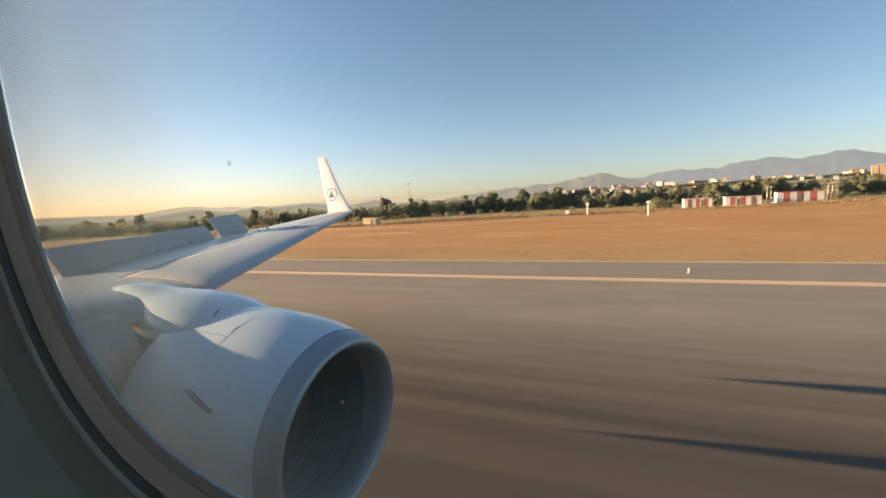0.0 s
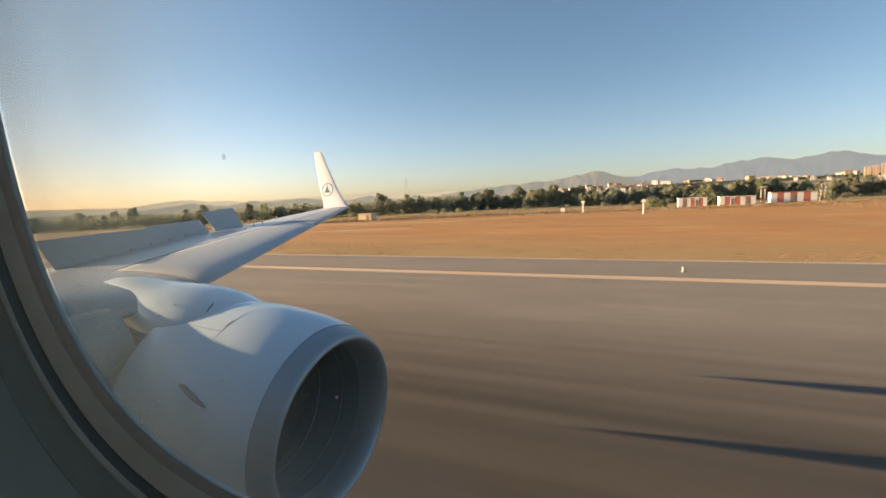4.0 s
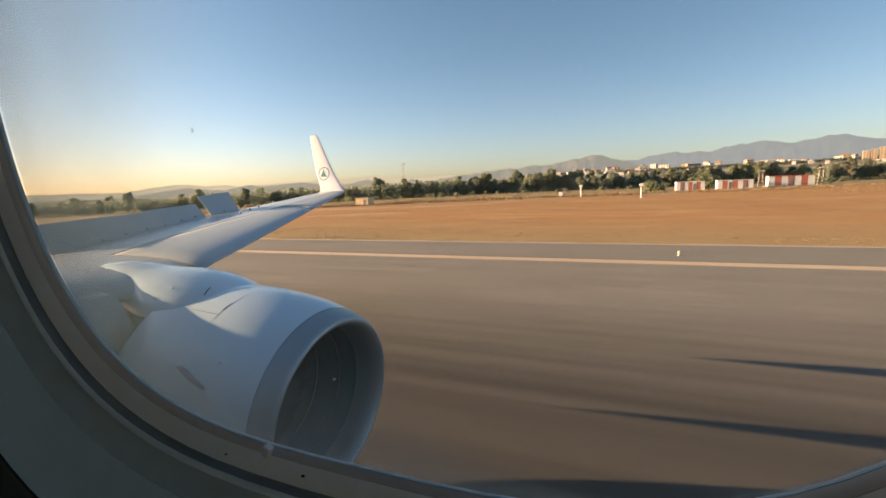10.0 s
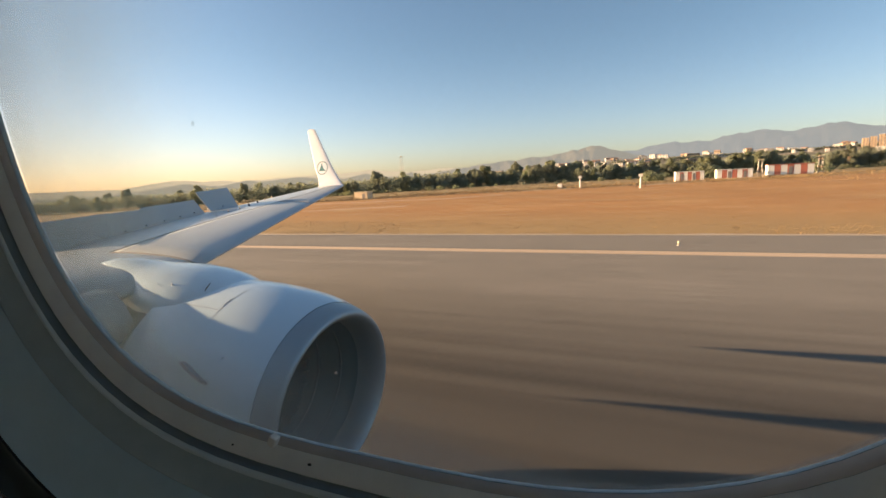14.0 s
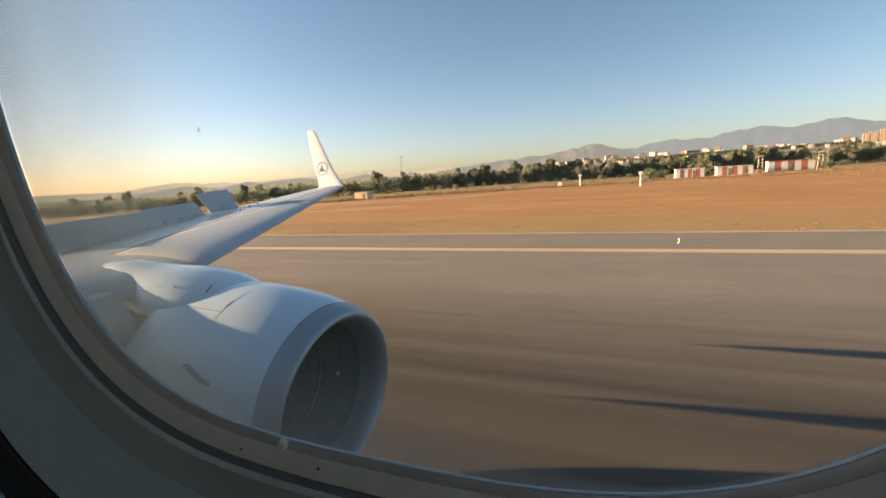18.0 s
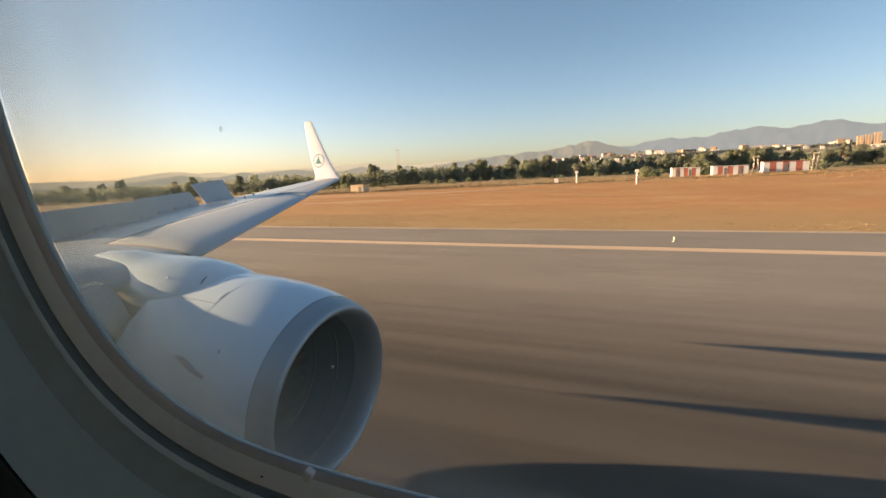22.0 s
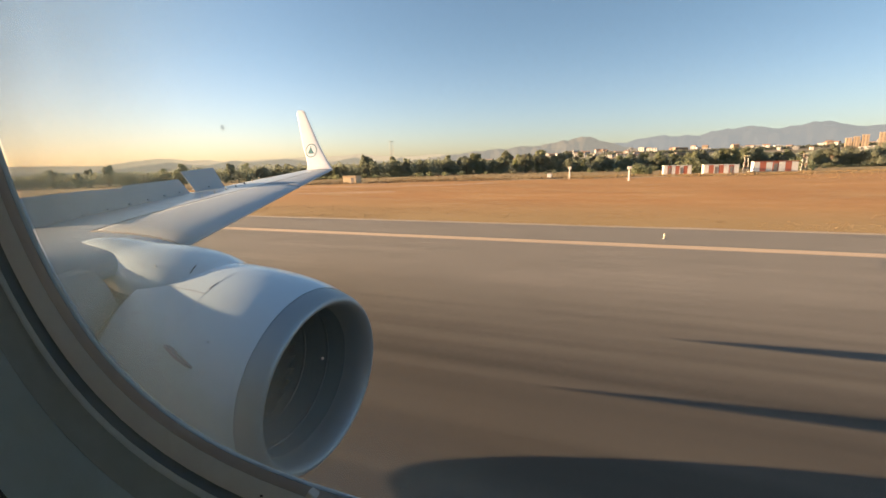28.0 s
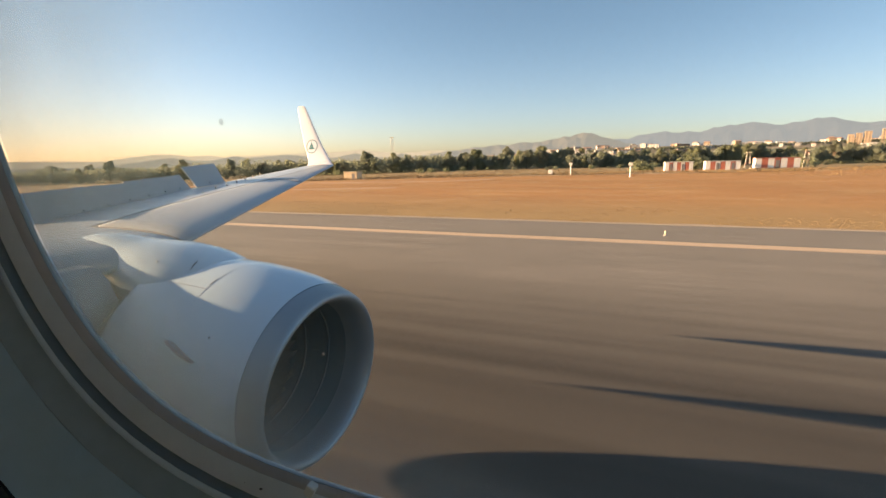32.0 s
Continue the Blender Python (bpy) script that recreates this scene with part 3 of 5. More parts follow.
# slats: a smoother skin just proud of the wing's front, in four lengths; its darker tone paints in the front's shading
for ya, yb in ((3.95, 10.1), (10.12, 15.8)):
    rs = []
    for k in range(12):
        y = lerp(ya, yb, k / 11)
        c = chord_at(y)
        th = lerp(0.13, 0.1, y / 16.2) * c * 0.55
        f = foil((wing_le(y) + 0.012, y, wing_z(y)), c, th, 3, 28)
        reach = lerp(0.43, 0.36, (y - 4) / 12) * (0.9 + 0.1 * min(1, k / 1.5) if ya < 5 else 1)
        row = []
        for q in range(30):
            u = q / 29
            sx = reach * (1 - u / 0.75) ** 2 if u < 0.75 else 0.1 * ((u - 0.75) / 0.25) ** 2
            top = u < 0.75
            sh = 2.6 * th * (0.2969 * math.sqrt(sx) - 0.126 * sx - 0.3516 * sx * sx + 0.2843 * sx ** 3 - 0.1015 * sx ** 4) * 1.9
            h = sh * (1.0 if top else -0.62) + 0.25 * th * sx * (1 - sx) + (0.004 if top else -0.003)
            up = Vector((0, -math.sin(radians(3)), math.cos(radians(3))))
            row.append(tuple(Vector((wing_le(y) + 0.006 - sx * c, y, wing_z(y))) + up * h))
        rs.append(row)
    v, fc = loft(rs, False, False)
    sl = mesh("slat", v, fc, M_SLAT, wing, "blue-grey slat, darkened for the wing's shaded front", True)
    mod = sl.modifiers.new("thickness", "SOLIDIFY")
    mod.thickness, mod.offset = 0.006, -1
    rear = [Vector(r[0]) for r in rs]
    tip = [Vector(p) for p in rs[0][:20]]
    for line in (rear, tip[::-1]):
        gv, gf = [], []
        for i, p in enumerate(line):
            d = (line[min(i + 1, len(line) - 1)] - line[max(i - 1, 0)]).normalized()
            w = d.cross(Vector((0, 0, 1))).normalized() * 0.009
            q = Vector((0, 0, 0.006))
            gv += [tuple(p + w + q), tuple(p - w + q), tuple(p - w - q), tuple(p + w - q)]
        for i in range(len(line) - 1):
            gf += [(4 * i + j, 4 * i + (j + 1) % 4, 4 * i + 4 + (j + 1) % 4, 4 * i + 4 + j) for j in range(4)]
        recalc(mesh("slat_gap", gv, gf, M_GAP, sl, "dark gap along the slat"))

# winglet with its emblem
wl = [((-11.15, 16.2, 3.59), 1.38, 0.075, 3), ((-11.38, 16.42, 3.66), 1.26, 0.07, 25), ((-11.6, 16.58, 3.84), 1.15, 0.065, 50),
      ((-11.82, 16.68, 4.1), 1.04, 0.06, 68), ((-12.1, 16.76, 4.5), 0.93, 0.05, 76), ((-12.62, 16.92, 5.4), 0.66, 0.04, 78), ((-13.0, 17.03, 6.1), 0.46, 0.03, 78), ((-13.12, 17.05, 6.2), 0.3, 0.02, 78)]
v, fc = loft([foil(*s) for s in wl])
winglet = recalc(mesh("winglet", v, fc, M_WHITE, plane, "white blended winglet with a teal emblem", True))
up = Vector((0.0, 0.19, 0.98))
c0 = Vector((-12.6, 16.65, 4.42))
skin = mathutils.bvhtree.BVHTree.FromPolygons([Vector(p) for p in v], [tuple(f) for f in fc])


def painted(x, z):
    """A spot of the emblem, x along and z up from its middle, laid on the winglet's inboard skin."""
    p = c0 + Vector((x, 0, 0)) + up * z
    hit = skin.ray_cast(p - Vector((0, 2, 0)), Vector((0, 1, 0)))[0]
    return tuple((hit or p) - Vector((0, 0.004, 0)))


ring_rows = [[painted(r * math.cos(2 * math.pi * k / 48), r * math.sin(2 * math.pi * k / 48)) for k in range(48)] for r in (0.305, 0.27)]
v, fc = loft(ring_rows, True, False)
mesh("emblem_ring", v, fc, M_TEAL, winglet, "dark teal painted ring")
left, right = [(-0.18, -0.13), (-0.11, 0.0), (-0.06, 0.11), (-0.035, 0.22)], [(0.21, -0.13), (0.09, -0.04), (0.02, 0.09), (-0.02, 0.22)]
v, fc = loft([[painted(lerp(a[0], b[0], q / 4), lerp(a[1], b[1], q / 4)) for q in range(5)] for a, b in zip(left, right)], False, False)
mesh("emblem_wedge", v, fc, M_TEAL, winglet, "teal painted wedge shape")


def panel(name, a, b, c, d, thick, material, parent, label=""):
    """A stiff plate with corners a b c d, given thickness along its normal."""
    a, b, c, d = (Vector(p) for p in (a, b, c, d))
    n = (b - a).cross(d - a).normalized() * thick
    bm = bmesh.new()
    vs = [bm.verts.new(p) for p in (a, b, c, d, a + n, b + n, c + n, d + n)]
    for f in ((0, 1, 2, 3), (7, 6, 5, 4), (0, 4, 5, 1), (1, 5, 6, 2), (2, 6, 7, 3), (3, 7, 4, 0)):
        bm.faces.new([vs[i] for i in f])
    bmesh.ops.recalc_face_normals(bm, faces=bm.faces)
    bmesh.ops.bevel(bm, geom=list(bm.edges), offset=abs(thick) * 0.25, segments=1, affect="EDGES")
    return part(name, bm, material, parent, label)


# spoilers, raised on their hinges along the rear of the wing
HINGE = [(4.2, -8.70), (5.45, -9.38), (6.3, -9.72), (8.8, -10.8), (10.4, -11.14)]


def hinge(y):
    for (a, u), (b, v) in zip(HINGE, HINGE[1:]):
        if y <= b:
            break
    return Vector((lerp(u, v, (y - a) / (b - a)), y, wing_z(y) + 0.10))


def spoiler(y0, y1, lift0, lift1, back):
    a, b = hinge(y0), hinge(y1)
    foot = Vector((back * 0.3, 0, -0.13))
    return panel("spoiler", a + foot, b + foot, b + Vector((-back, 0.0, lift1)), a + Vector((-back, -0.12, lift0)), 0.03, M_SPOILER, wing, "raised grey spoiler panel")


for ya, yb, l0, l1, bk in ((4.2, 5.5, 0.44, 0.37, 0.28), (5.52, 6.85, 0.37, 0.29, 0.28), (6.88, 8.85, 0.32, 0.26, 0.3), (9.1, 10.3, 0.45, 0.46, 0.3)):
    spoiler(ya, yb, l0, l1, bk)
# hinge brackets along the spoilers' foot
for k in range(9):
    y = 4.7 + k * 0.62
    part("hinge_bracket", box_bm((0.08, 0.05, 0.04), hinge(y) + Vector((0.07, 0, -0.02)), 0.01), M_SLAT, wing)
# vortex generators, a row of small fins on the wing's top
for k in range(9):
    y = 6.15 + k * 0.68
    x = -8.0 - (y - 6.15) * 0.52
    bm = bmesh.new()
    vs = [bm.verts.new(p) for p in ((x, y, wing_z(y) + 0.08), (x - 0.1, y + 0.03, wing_z(y) + 0.08), (x - 0.06, y + 0.02, wing_z(y) + 0.15), (x - 0.06, y + 0.02, wing_z(y) + 0.15),
                                    (x, y + 0.02, wing_z(y) + 0.08), (x - 0.1, y + 0.05, wing_z(y) + 0.08), (x - 0.1, y + 0.05, wing_z(y) + 0.15), (x - 0.1, y + 0.05, wing_z(y) + 0.15))]
    for f in ((0, 1, 2, 3), (7, 6, 5, 4), (0, 4, 5, 1), (1, 5, 6, 2), (2, 6, 7, 3), (3, 7, 4, 0)):
        bm.faces.new([vs[i] for i in f])
    part("vortex_generator", bm, M_LINE, wing)
# trailing flaps, lowered behind the wing
for ya, yb in ((0.9, 4.1), (4.3, 10.4)):
    a, b = (Vector((wing_le(y) - chord_at(y) - 0.05, y, wing_z(y) - 0.05)) for y in (ya, yb))
    panel("flap", a, b, b + Vector((-0.4, 0.05, -0.1)), a + Vector((-0.5, 0, -0.12)), 0.07, M_SPOILER, wing, "lowered trailing edge flap")
# flap hung out below the leading edge, between fuselage and pylon
rs = []
for k in range(9):
    y = lerp(0.35, 2.74, k / 8)
    lx, lz = wing_le(y), wing_z(y)
    front = [(-0.12, 0.1), (0.06, 0.08), (0.2, -0.02), (0.29, -0.18), (0.31, -0.36), (0.27, -0.54), (0.22, -0.62)]
    back = [(x - 0.05, z + 0.01) for x, z in front[::-1]]
    rs.append([(lx + x, y, lz + z) for x, z in front + back])
v, fc = loft(rs)
recalc(mesh("leading_edge_flap", v, fc, M_WING, wing, "grey flap hung below the wing's leading edge", True))
# flap track fairings under the wing
for y, s, zt, ln in ((5.08, 1.0, 1.84, 4.5), (7.5, 0.95, 2.3, 4.1)):
    x0 = wing_le(y) - chord_at(y) * 0.42
    rs = []
    for k in range(12):
        t = k / 11
        r = 0.3 * s * math.sin(math.pi * min(1, t ** 0.6)) ** 0.7 * (1 - 0.25 * t) if 0 < k < 11 else 0.012
        cx, cz = x0 - t * ln, lerp(wing_z(y) - 0.36, zt, t ** 1.5)
        rs.append([(cx, y + 0.62 * r * math.cos(q), cz + r * math.sin(q)) for q in (2 * math.pi * j / 12 for j in range(12))])
    v, fc = loft(rs)
    recalc(mesh("flap_track_fairing", v, fc, M_WING, wing, "canoe-shaped grey fairing", True))

# ---- engine
EX, EY, EZ, TOE = -2.575, 3.4, 1.535, 0.04
engine = new("engine")
engine.parent = plane
tagged(engine, "white engine nacelle with a bare metal inlet ring")


def round_ring(s, r, n=180, squash=0.98, dx=0.0):
    """A ring of the nacelle s metres behind the inlet's rim; the axis is toed in a little."""
    out = []
    for k in range(n):
        a = 2 * math.pi * k / n
        yy, zz = r * math.cos(a), r * math.sin(a) * squash
        lean = 0.09 * zz * max(0, 1 - s / 1.2)
        out.append((EX - s + TOE * yy + lean + dx, EY + yy + TOE * s * 0.6, EZ + zz + 0.02 * s))
    return out


def revolve(name, profile, material, label="", caps=False):
    v, fc = loft([round_ring(s, r) for s, r in profile], True, caps)
    return recalc(mesh(name, v, fc, material, engine, label, True))


revolve("inlet_lip", [(0.19, 0.962), (0.15, 0.95), (0.1, 0.932), (0.05, 0.908), (0.018, 0.884), (0.0, 0.858), (0.006, 0.838), (0.03, 0.815), (0.08, 0.795), (0.16, 0.782), (0.25, 0.775), (0.33, 0.773)], M_LIP, "dull grey bare metal inlet ring")
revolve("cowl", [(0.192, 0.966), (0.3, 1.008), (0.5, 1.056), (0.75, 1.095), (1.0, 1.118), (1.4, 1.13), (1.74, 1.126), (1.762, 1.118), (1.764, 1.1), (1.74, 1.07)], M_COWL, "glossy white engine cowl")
revolve("reverser_sleeve", [(1.66, 1.06), (1.9, 1.06), (2.4, 1.055), (2.9, 1.035), (3.4, 1.0), (3.75, 0.95), (3.75, 0.92), (2.8, 0.9)], M_SLEEVE, "reverser sleeve behind the cowl, darkened for underwing shade")
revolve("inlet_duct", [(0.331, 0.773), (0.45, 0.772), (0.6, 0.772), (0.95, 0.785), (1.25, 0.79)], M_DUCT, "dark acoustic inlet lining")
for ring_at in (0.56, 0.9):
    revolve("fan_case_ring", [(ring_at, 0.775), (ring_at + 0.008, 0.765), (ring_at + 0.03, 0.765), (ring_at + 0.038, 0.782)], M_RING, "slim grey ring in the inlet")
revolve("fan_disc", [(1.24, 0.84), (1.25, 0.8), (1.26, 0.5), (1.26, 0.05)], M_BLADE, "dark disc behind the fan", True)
revolve("core_nozzle", [(2.6, 0.78), (3.6, 0.7), (4.3, 0.58), (4.9, 0.46), (4.9, 0.42), (4.2, 0.36)], M_HOT, "brown heat-stained core nozzle")
revolve("exhaust_plug", [(4.2, 0.34), (5.0, 0.24), (5.6, 0.03)], M_HOT, "", True)
v, fc = loft([round_ring(s, r, 28) for s, r in ((1.2, 0.25), (1.1, 0.2), (1.0, 0.13), (0.93, 0.06), (0.9, 0.012))])
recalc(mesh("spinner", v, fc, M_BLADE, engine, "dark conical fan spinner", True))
# fan blades, one mesh shared by all
bl = bmesh.new()
for i in range(7):
    t = i / 6
    r, tw, hw = lerp(0.2, 0.765, t), radians(lerp(30, 62, t)), lerp(0.06, 0.15, t)
    for sgn in (-1, 1):
        bl.verts.new((hw * sgn * math.cos(tw), r, hw * sgn * math.sin(tw)))
bl.verts.ensure_lookup_table()
for i in range(6):
    bl.faces.new([bl.verts[j] for j in (2 * i, 2 * i + 1, 2 * i + 3, 2 * i + 2)])
got = bmesh.ops.solidify(bl, geom=list(bl.faces), thickness=0.008)
blade_mesh = bpy.data.meshes.new("fan_blade")
bl.to_mesh(blade_mesh)
bl.free()
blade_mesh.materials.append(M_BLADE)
for k in range(30):
    b = new("fan_blade", blade_mesh)
    b.parent = engine
    b.matrix_basis = Matrix.Translation((EX - 1.1, EY + 0.045, EZ + 0.022)) @ Matrix.Rotation(2 * math.pi * k / 30, 4, "X")


def on_cowl(s, ang, off=0.0):
    """A place on the cowl, s behind the rim, ang degrees round from outboard over the top."""
    r = straight([(0.192, 0.966), (0.3, 1.008), (0.5, 1.056), (0.75, 1.095), (1.0, 1.118), (1.4, 1.13), (1.9, 1.125), (2.4, 1.11), (2.9, 1.06), (3.4, 0.96)], s) + off
    a = radians(ang)
    yy, zz = r * math.cos(a), r * math.sin(a) * 0.98
    return Vector((EX - s + TOE * yy + 0.09 * zz * max(0, 1 - s / 1.2), EY + yy + TOE * s * 0.6, EZ + zz + 0.02 * s))


def seam(name, pts, w, material, parent, label="", lift=0.0008):
    """A narrow strip laid along points of the cowl: a panel gap."""
    verts, faces = [], []
    for i, (s, a) in enumerate(pts):
        s2, a2 = pts[min(i + 1, len(pts) - 1)]
        s1, a1 = pts[max(i - 1, 0)]
        d = on_cowl(s2, a2) - on_cowl(s1, a1)
        up_n = (on_cowl(s, a, 0.1) - on_cowl(s, a)).normalized()
        side = d.cross(up_n).normalized() * w / 2
        p = on_cowl(s, a, lift)
        q = on_cowl(s, a, -0.004)
        verts += [tuple(p + side), tuple(p - side), tuple(q - side), tuple(q + side)]
    n = len(pts)
    for i in range(n - 1):
        for j in range(4):
            faces.append((4 * i + j, 4 * i + (j + 1) % 4, 4 * i + 4 + (j + 1) % 4, 4 * i + 4 + j))
    return recalc(mesh(name, verts, faces, material, parent, label))


seam("panel_gap", [(0.93, 97 + k) for k in range(42)], 0.004, M_GAP, engine)
seam("panel_gap", [(0.93 + k * 0.022, 116.8 - 0.03 * k) for k in range(41)], 0.006, M_GAP, engine)
seam("vent_slot", [(0.945, 113.5 - 1.4 * k) for k in range(5)], 0.011, M_LINE, engine)
seam("panel_gap", [(1.42 + 0.04 * k, 133 + k * 0.4) for k in range(4)], 0.014, M_STRAKE, engine)
# strake on the cowl's inboard side
sa, sb = on_cowl(0.62, 152.5, -0.02), on_cowl(0.9, 145.5, -0.02)
out = (on_cowl(1.0, 146, 0.3) - on_cowl(1.0, 146)).normalized()
bm = bmesh.new()
side = Vector((0, 0.1, 1)).cross(sb - sa).normalized().cross(out).normalized() * 0.012
prof = [sa, lerp(sa, sb, 0.02) + out * 0.05, lerp(sa, sb, 0.3) + out * 0.1, lerp(sa, sb, 0.98) + out * 0.09, sb]
vs = [bm.verts.new(p + (sb - sa).cross(out).normalized() * 0.011) for p in prof] + [bm.verts.new(p - (sb - sa).cross(out).normalized() * 0.011) for p in prof]
n = len(prof)
bm.faces.new(vs[:n])
bm.faces.new(vs[n:][::-1])
for i in range(n):
    j = (i + 1) % n
    bm.faces.new((vs[i], vs[j], vs[n + j], vs[n + i]))
part("strake", bm, M_STRAKE, engine, "thin dark grey fin on the cowl")
# the larger white dot paints in a sun glint on the cowl
for s, a, r, m, nm in ((0.52, 153.5, 0.012, M_HUTWHITE, "fastener"), (0.32, 165.5, 0.006, M_HUTWHITE, "fastener"), (0.58, 140, 0.013, M_LINE, "drain_hole"), (0.55, 139.6, 0.01, M_STEEL, "fastener")):
    bm = bmesh.new()
    bmesh.ops.create_icosphere(bm, subdivisions=2, radius=r, matrix=Matrix.Translation(on_cowl(s, a, -r * 0.45)))
    part(nm, bm, m, engine, smooth=True)

# white dot painted in for a glint on the duct wall
bm = bmesh.new()
bmesh.ops.create_icosphere(bm, subdivisions=2, radius=0.018, matrix=Matrix.Translation((-3.19, 4.16, 1.39)))
part("fastener", bm, M_HUTWHITE, engine, "small white dot painting a glint in the inlet", True)

# pylon fairing between cowl and wing
rs = []
PYLON = [(-3.42, 2.6, 0.02), (-3.5, 2.62, 0.13), (-3.65, 2.65, 0.28), (-3.85, 2.695, 0.43), (-4.05, 2.745, 0.53), (-4.3, 2.795, 0.6), (-4.65, 2.835, 0.63), (-4.95, 2.84, 0.6), (-5.2, 2.86, 0.52), (-5.5, 2.9, 0.44), (-5.8, 2.9, 0.38), (-6.2, 2.83, 0.31), (-6.6, 2.72, 0.24), (-7.2, 2.5, 0.15), (-8.2, 2.4, 0.05)]


def pylon_skin(x, top, hw, a):
    """A place on the pylon's skin, a degrees round from outboard over the top."""
    yy, zz = math.cos(radians(a)), math.sin(radians(a))
    foot = min(2.47, top - 0.09) - 0.03
    top -= 0.025
    if yy < 0:
        hw *= straight([(-5.2, 0.82), (-4.4, 1.0), (-3.6, 1.22)], x)
    return Vector((x, 3.47 + hw * math.copysign(abs(yy) ** 0.85, yy), foot + ((top - foot) * zz ** 0.9 if zz > 0 else 0.4 * zz)))


for x, top, hw in PYLON:
    rs.append([tuple(pylon_skin(x, top, hw, 7.5 * k)) for k in range(48)])
v, fc = loft(rs)
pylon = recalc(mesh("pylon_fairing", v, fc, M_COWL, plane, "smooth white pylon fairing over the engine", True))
slot = [pylon_skin(lerp(-3.92, -3.98, k / 5), lerp(2.711, 2.727, k / 5), lerp(0.465, 0.495, k / 5), 128 - 3.6 * k) for k in range(6)]
v, fc = loft([[tuple(p + Vector(d)) for d in ((0.008, 0, 0.004), (-0.008, 0, 0.004), (-0.008, 0, -0.01), (0.008, 0, -0.01))] for p in slot])
recalc(mesh("vent_slot", v, fc, M_LINE, pylon, "dark slot in the fairing"))
for x, top, hw, a, r in ((-4.3, 2.795, 0.6, 128, 0.014), (-4.5, 2.818, 0.617, 132, 0.008)):
    bm = bmesh.new()
    bmesh.ops.create_icosphere(bm, subdivisions=2, radius=r, matrix=Matrix.Translation(pylon_skin(x, top, hw, a)))
    part("fastener", bm, M_HUTWHITE, pylon, "bright fastener in the fairing", True)
bm = bmesh.new()
bmesh.ops.create_icosphere(bm, subdivisions=2, radius=0.012, matrix=Matrix.Translation(pylon_skin(-4.4, 2.817, 0.61, 150)))
part("fastener", bm, M_STEEL, pylon, "bright steel fastener", True)
# ---- fuselage, closed round the cabin, with the window's hole
FY, FZ, FR = -1.93, 3.6, 2.1
WX, WZ, WA, WB_LOW, WB_TOP, WN = -0.053, 3.81, 0.196, 0.262, 0.19, 3.08


def rounded(off, y, n=96):
    """The window's rounded outline, grown by off, at the depth y."""
    out = []
    for k in range(n):
        c, si = math.cos(2 * math.pi * (k + 0.5) / n), math.sin(2 * math.pi * (k + 0.5) / n)
        b = WB_TOP if si > 0 else WB_LOW
        out.append((WX + (WA + off) * math.copysign(abs(c) ** (2 / WN), c), y, WZ + (b + off) * math.copysign(abs(si) ** (2 / WN), si)))
    return out


fus = new("fuselage")
fus.parent = plane
tagged(fus, "white fuselage shell with grey cabin lining")
stations = [(11.5, 0.15, -0.75), (11.0, 0.7, -0.62), (10.0, 1.3, -0.4), (8.6, 1.75, -0.2), (7.0, 2.02, -0.05), (5.0, 2.1, 0), (-14, 2.1, 0), (-18, 1.85, 0.2), (-22, 1.3, 0.6), (-25, 0.6, 1.1), (-26, 0.2, 1.3)]


def hull_at(x):
    for (a, r, dz), (b, r2, dz2) in zip(stations, stations[1:]):
        if x >= b:
            t = (x - a) / (b - a)
            return lerp(r, r2, t), lerp(dz, dz2, t)
    return stations[-1][1:]


def hull():
    """The tube of the fuselage, with holes for this window and for an unseen row of windows across the cabin, widened
    for light.
    """
    xs = [11.5, 11.3, 11.0, 10.5, 10, 9.3, 8.6, 7.8, 7, 6, 5] + [5 - 0.1 * k for k in range(1, 101)] + [-6, -8, -10, -12, -14, -16, -18, -20, -22, -23.5, -25, -25.5, -26]
    seg = 120
    rings = []
    for x in xs:
        r, dz = hull_at(x)
        rings.append([(x, FY + r * math.cos(2 * math.pi * k / seg), FZ + dz + r * math.sin(2 * math.pi * k / seg)) for k in range(seg)])
    v, fc = loft(rings, True, True)
    keep = []
    for f in fc:
        x, y, z = (sum(v[i][c] for i in f) / len(f) for c in range(3))
        if len(f) == 4 and y > 0 and -0.44 < x < 0.32 and 3.42 < z < 4.1:
            continue
        if len(f) == 4 and y < -3.5 and -3.0 < x < 3.0 and 3.42 < z < 4.05 and (x + 3.0) % 0.5 < 0.43:
            continue
        keep.append(f)
    return recalc(mesh("hull", v, keep, M_WHITE, fus, "white fuselage skin with window openings", True))


hull()
def holed_wall(name, y, off, x0, x1, z0, z1, material):
    """A flat wall with the window's rounded opening cut through it."""
    inner = rounded(off, y)
    outer = []
    for x, _, z in inner:
        dx, dz = x - WX, z - WZ
        k = min((x1 - WX) / dx if dx > 1e-6 else ((x0 - WX) / dx if dx < -1e-6 else 1e9), (z1 - WZ) / dz if dz > 1e-6 else ((z0 - WZ) / dz if dz < -1e-6 else 1e9))
        outer.append((WX + dx * k, y, WZ + dz * k))
    v, fc = loft([inner, outer], True, False)
    return mesh(name, v, fc, material, fus)


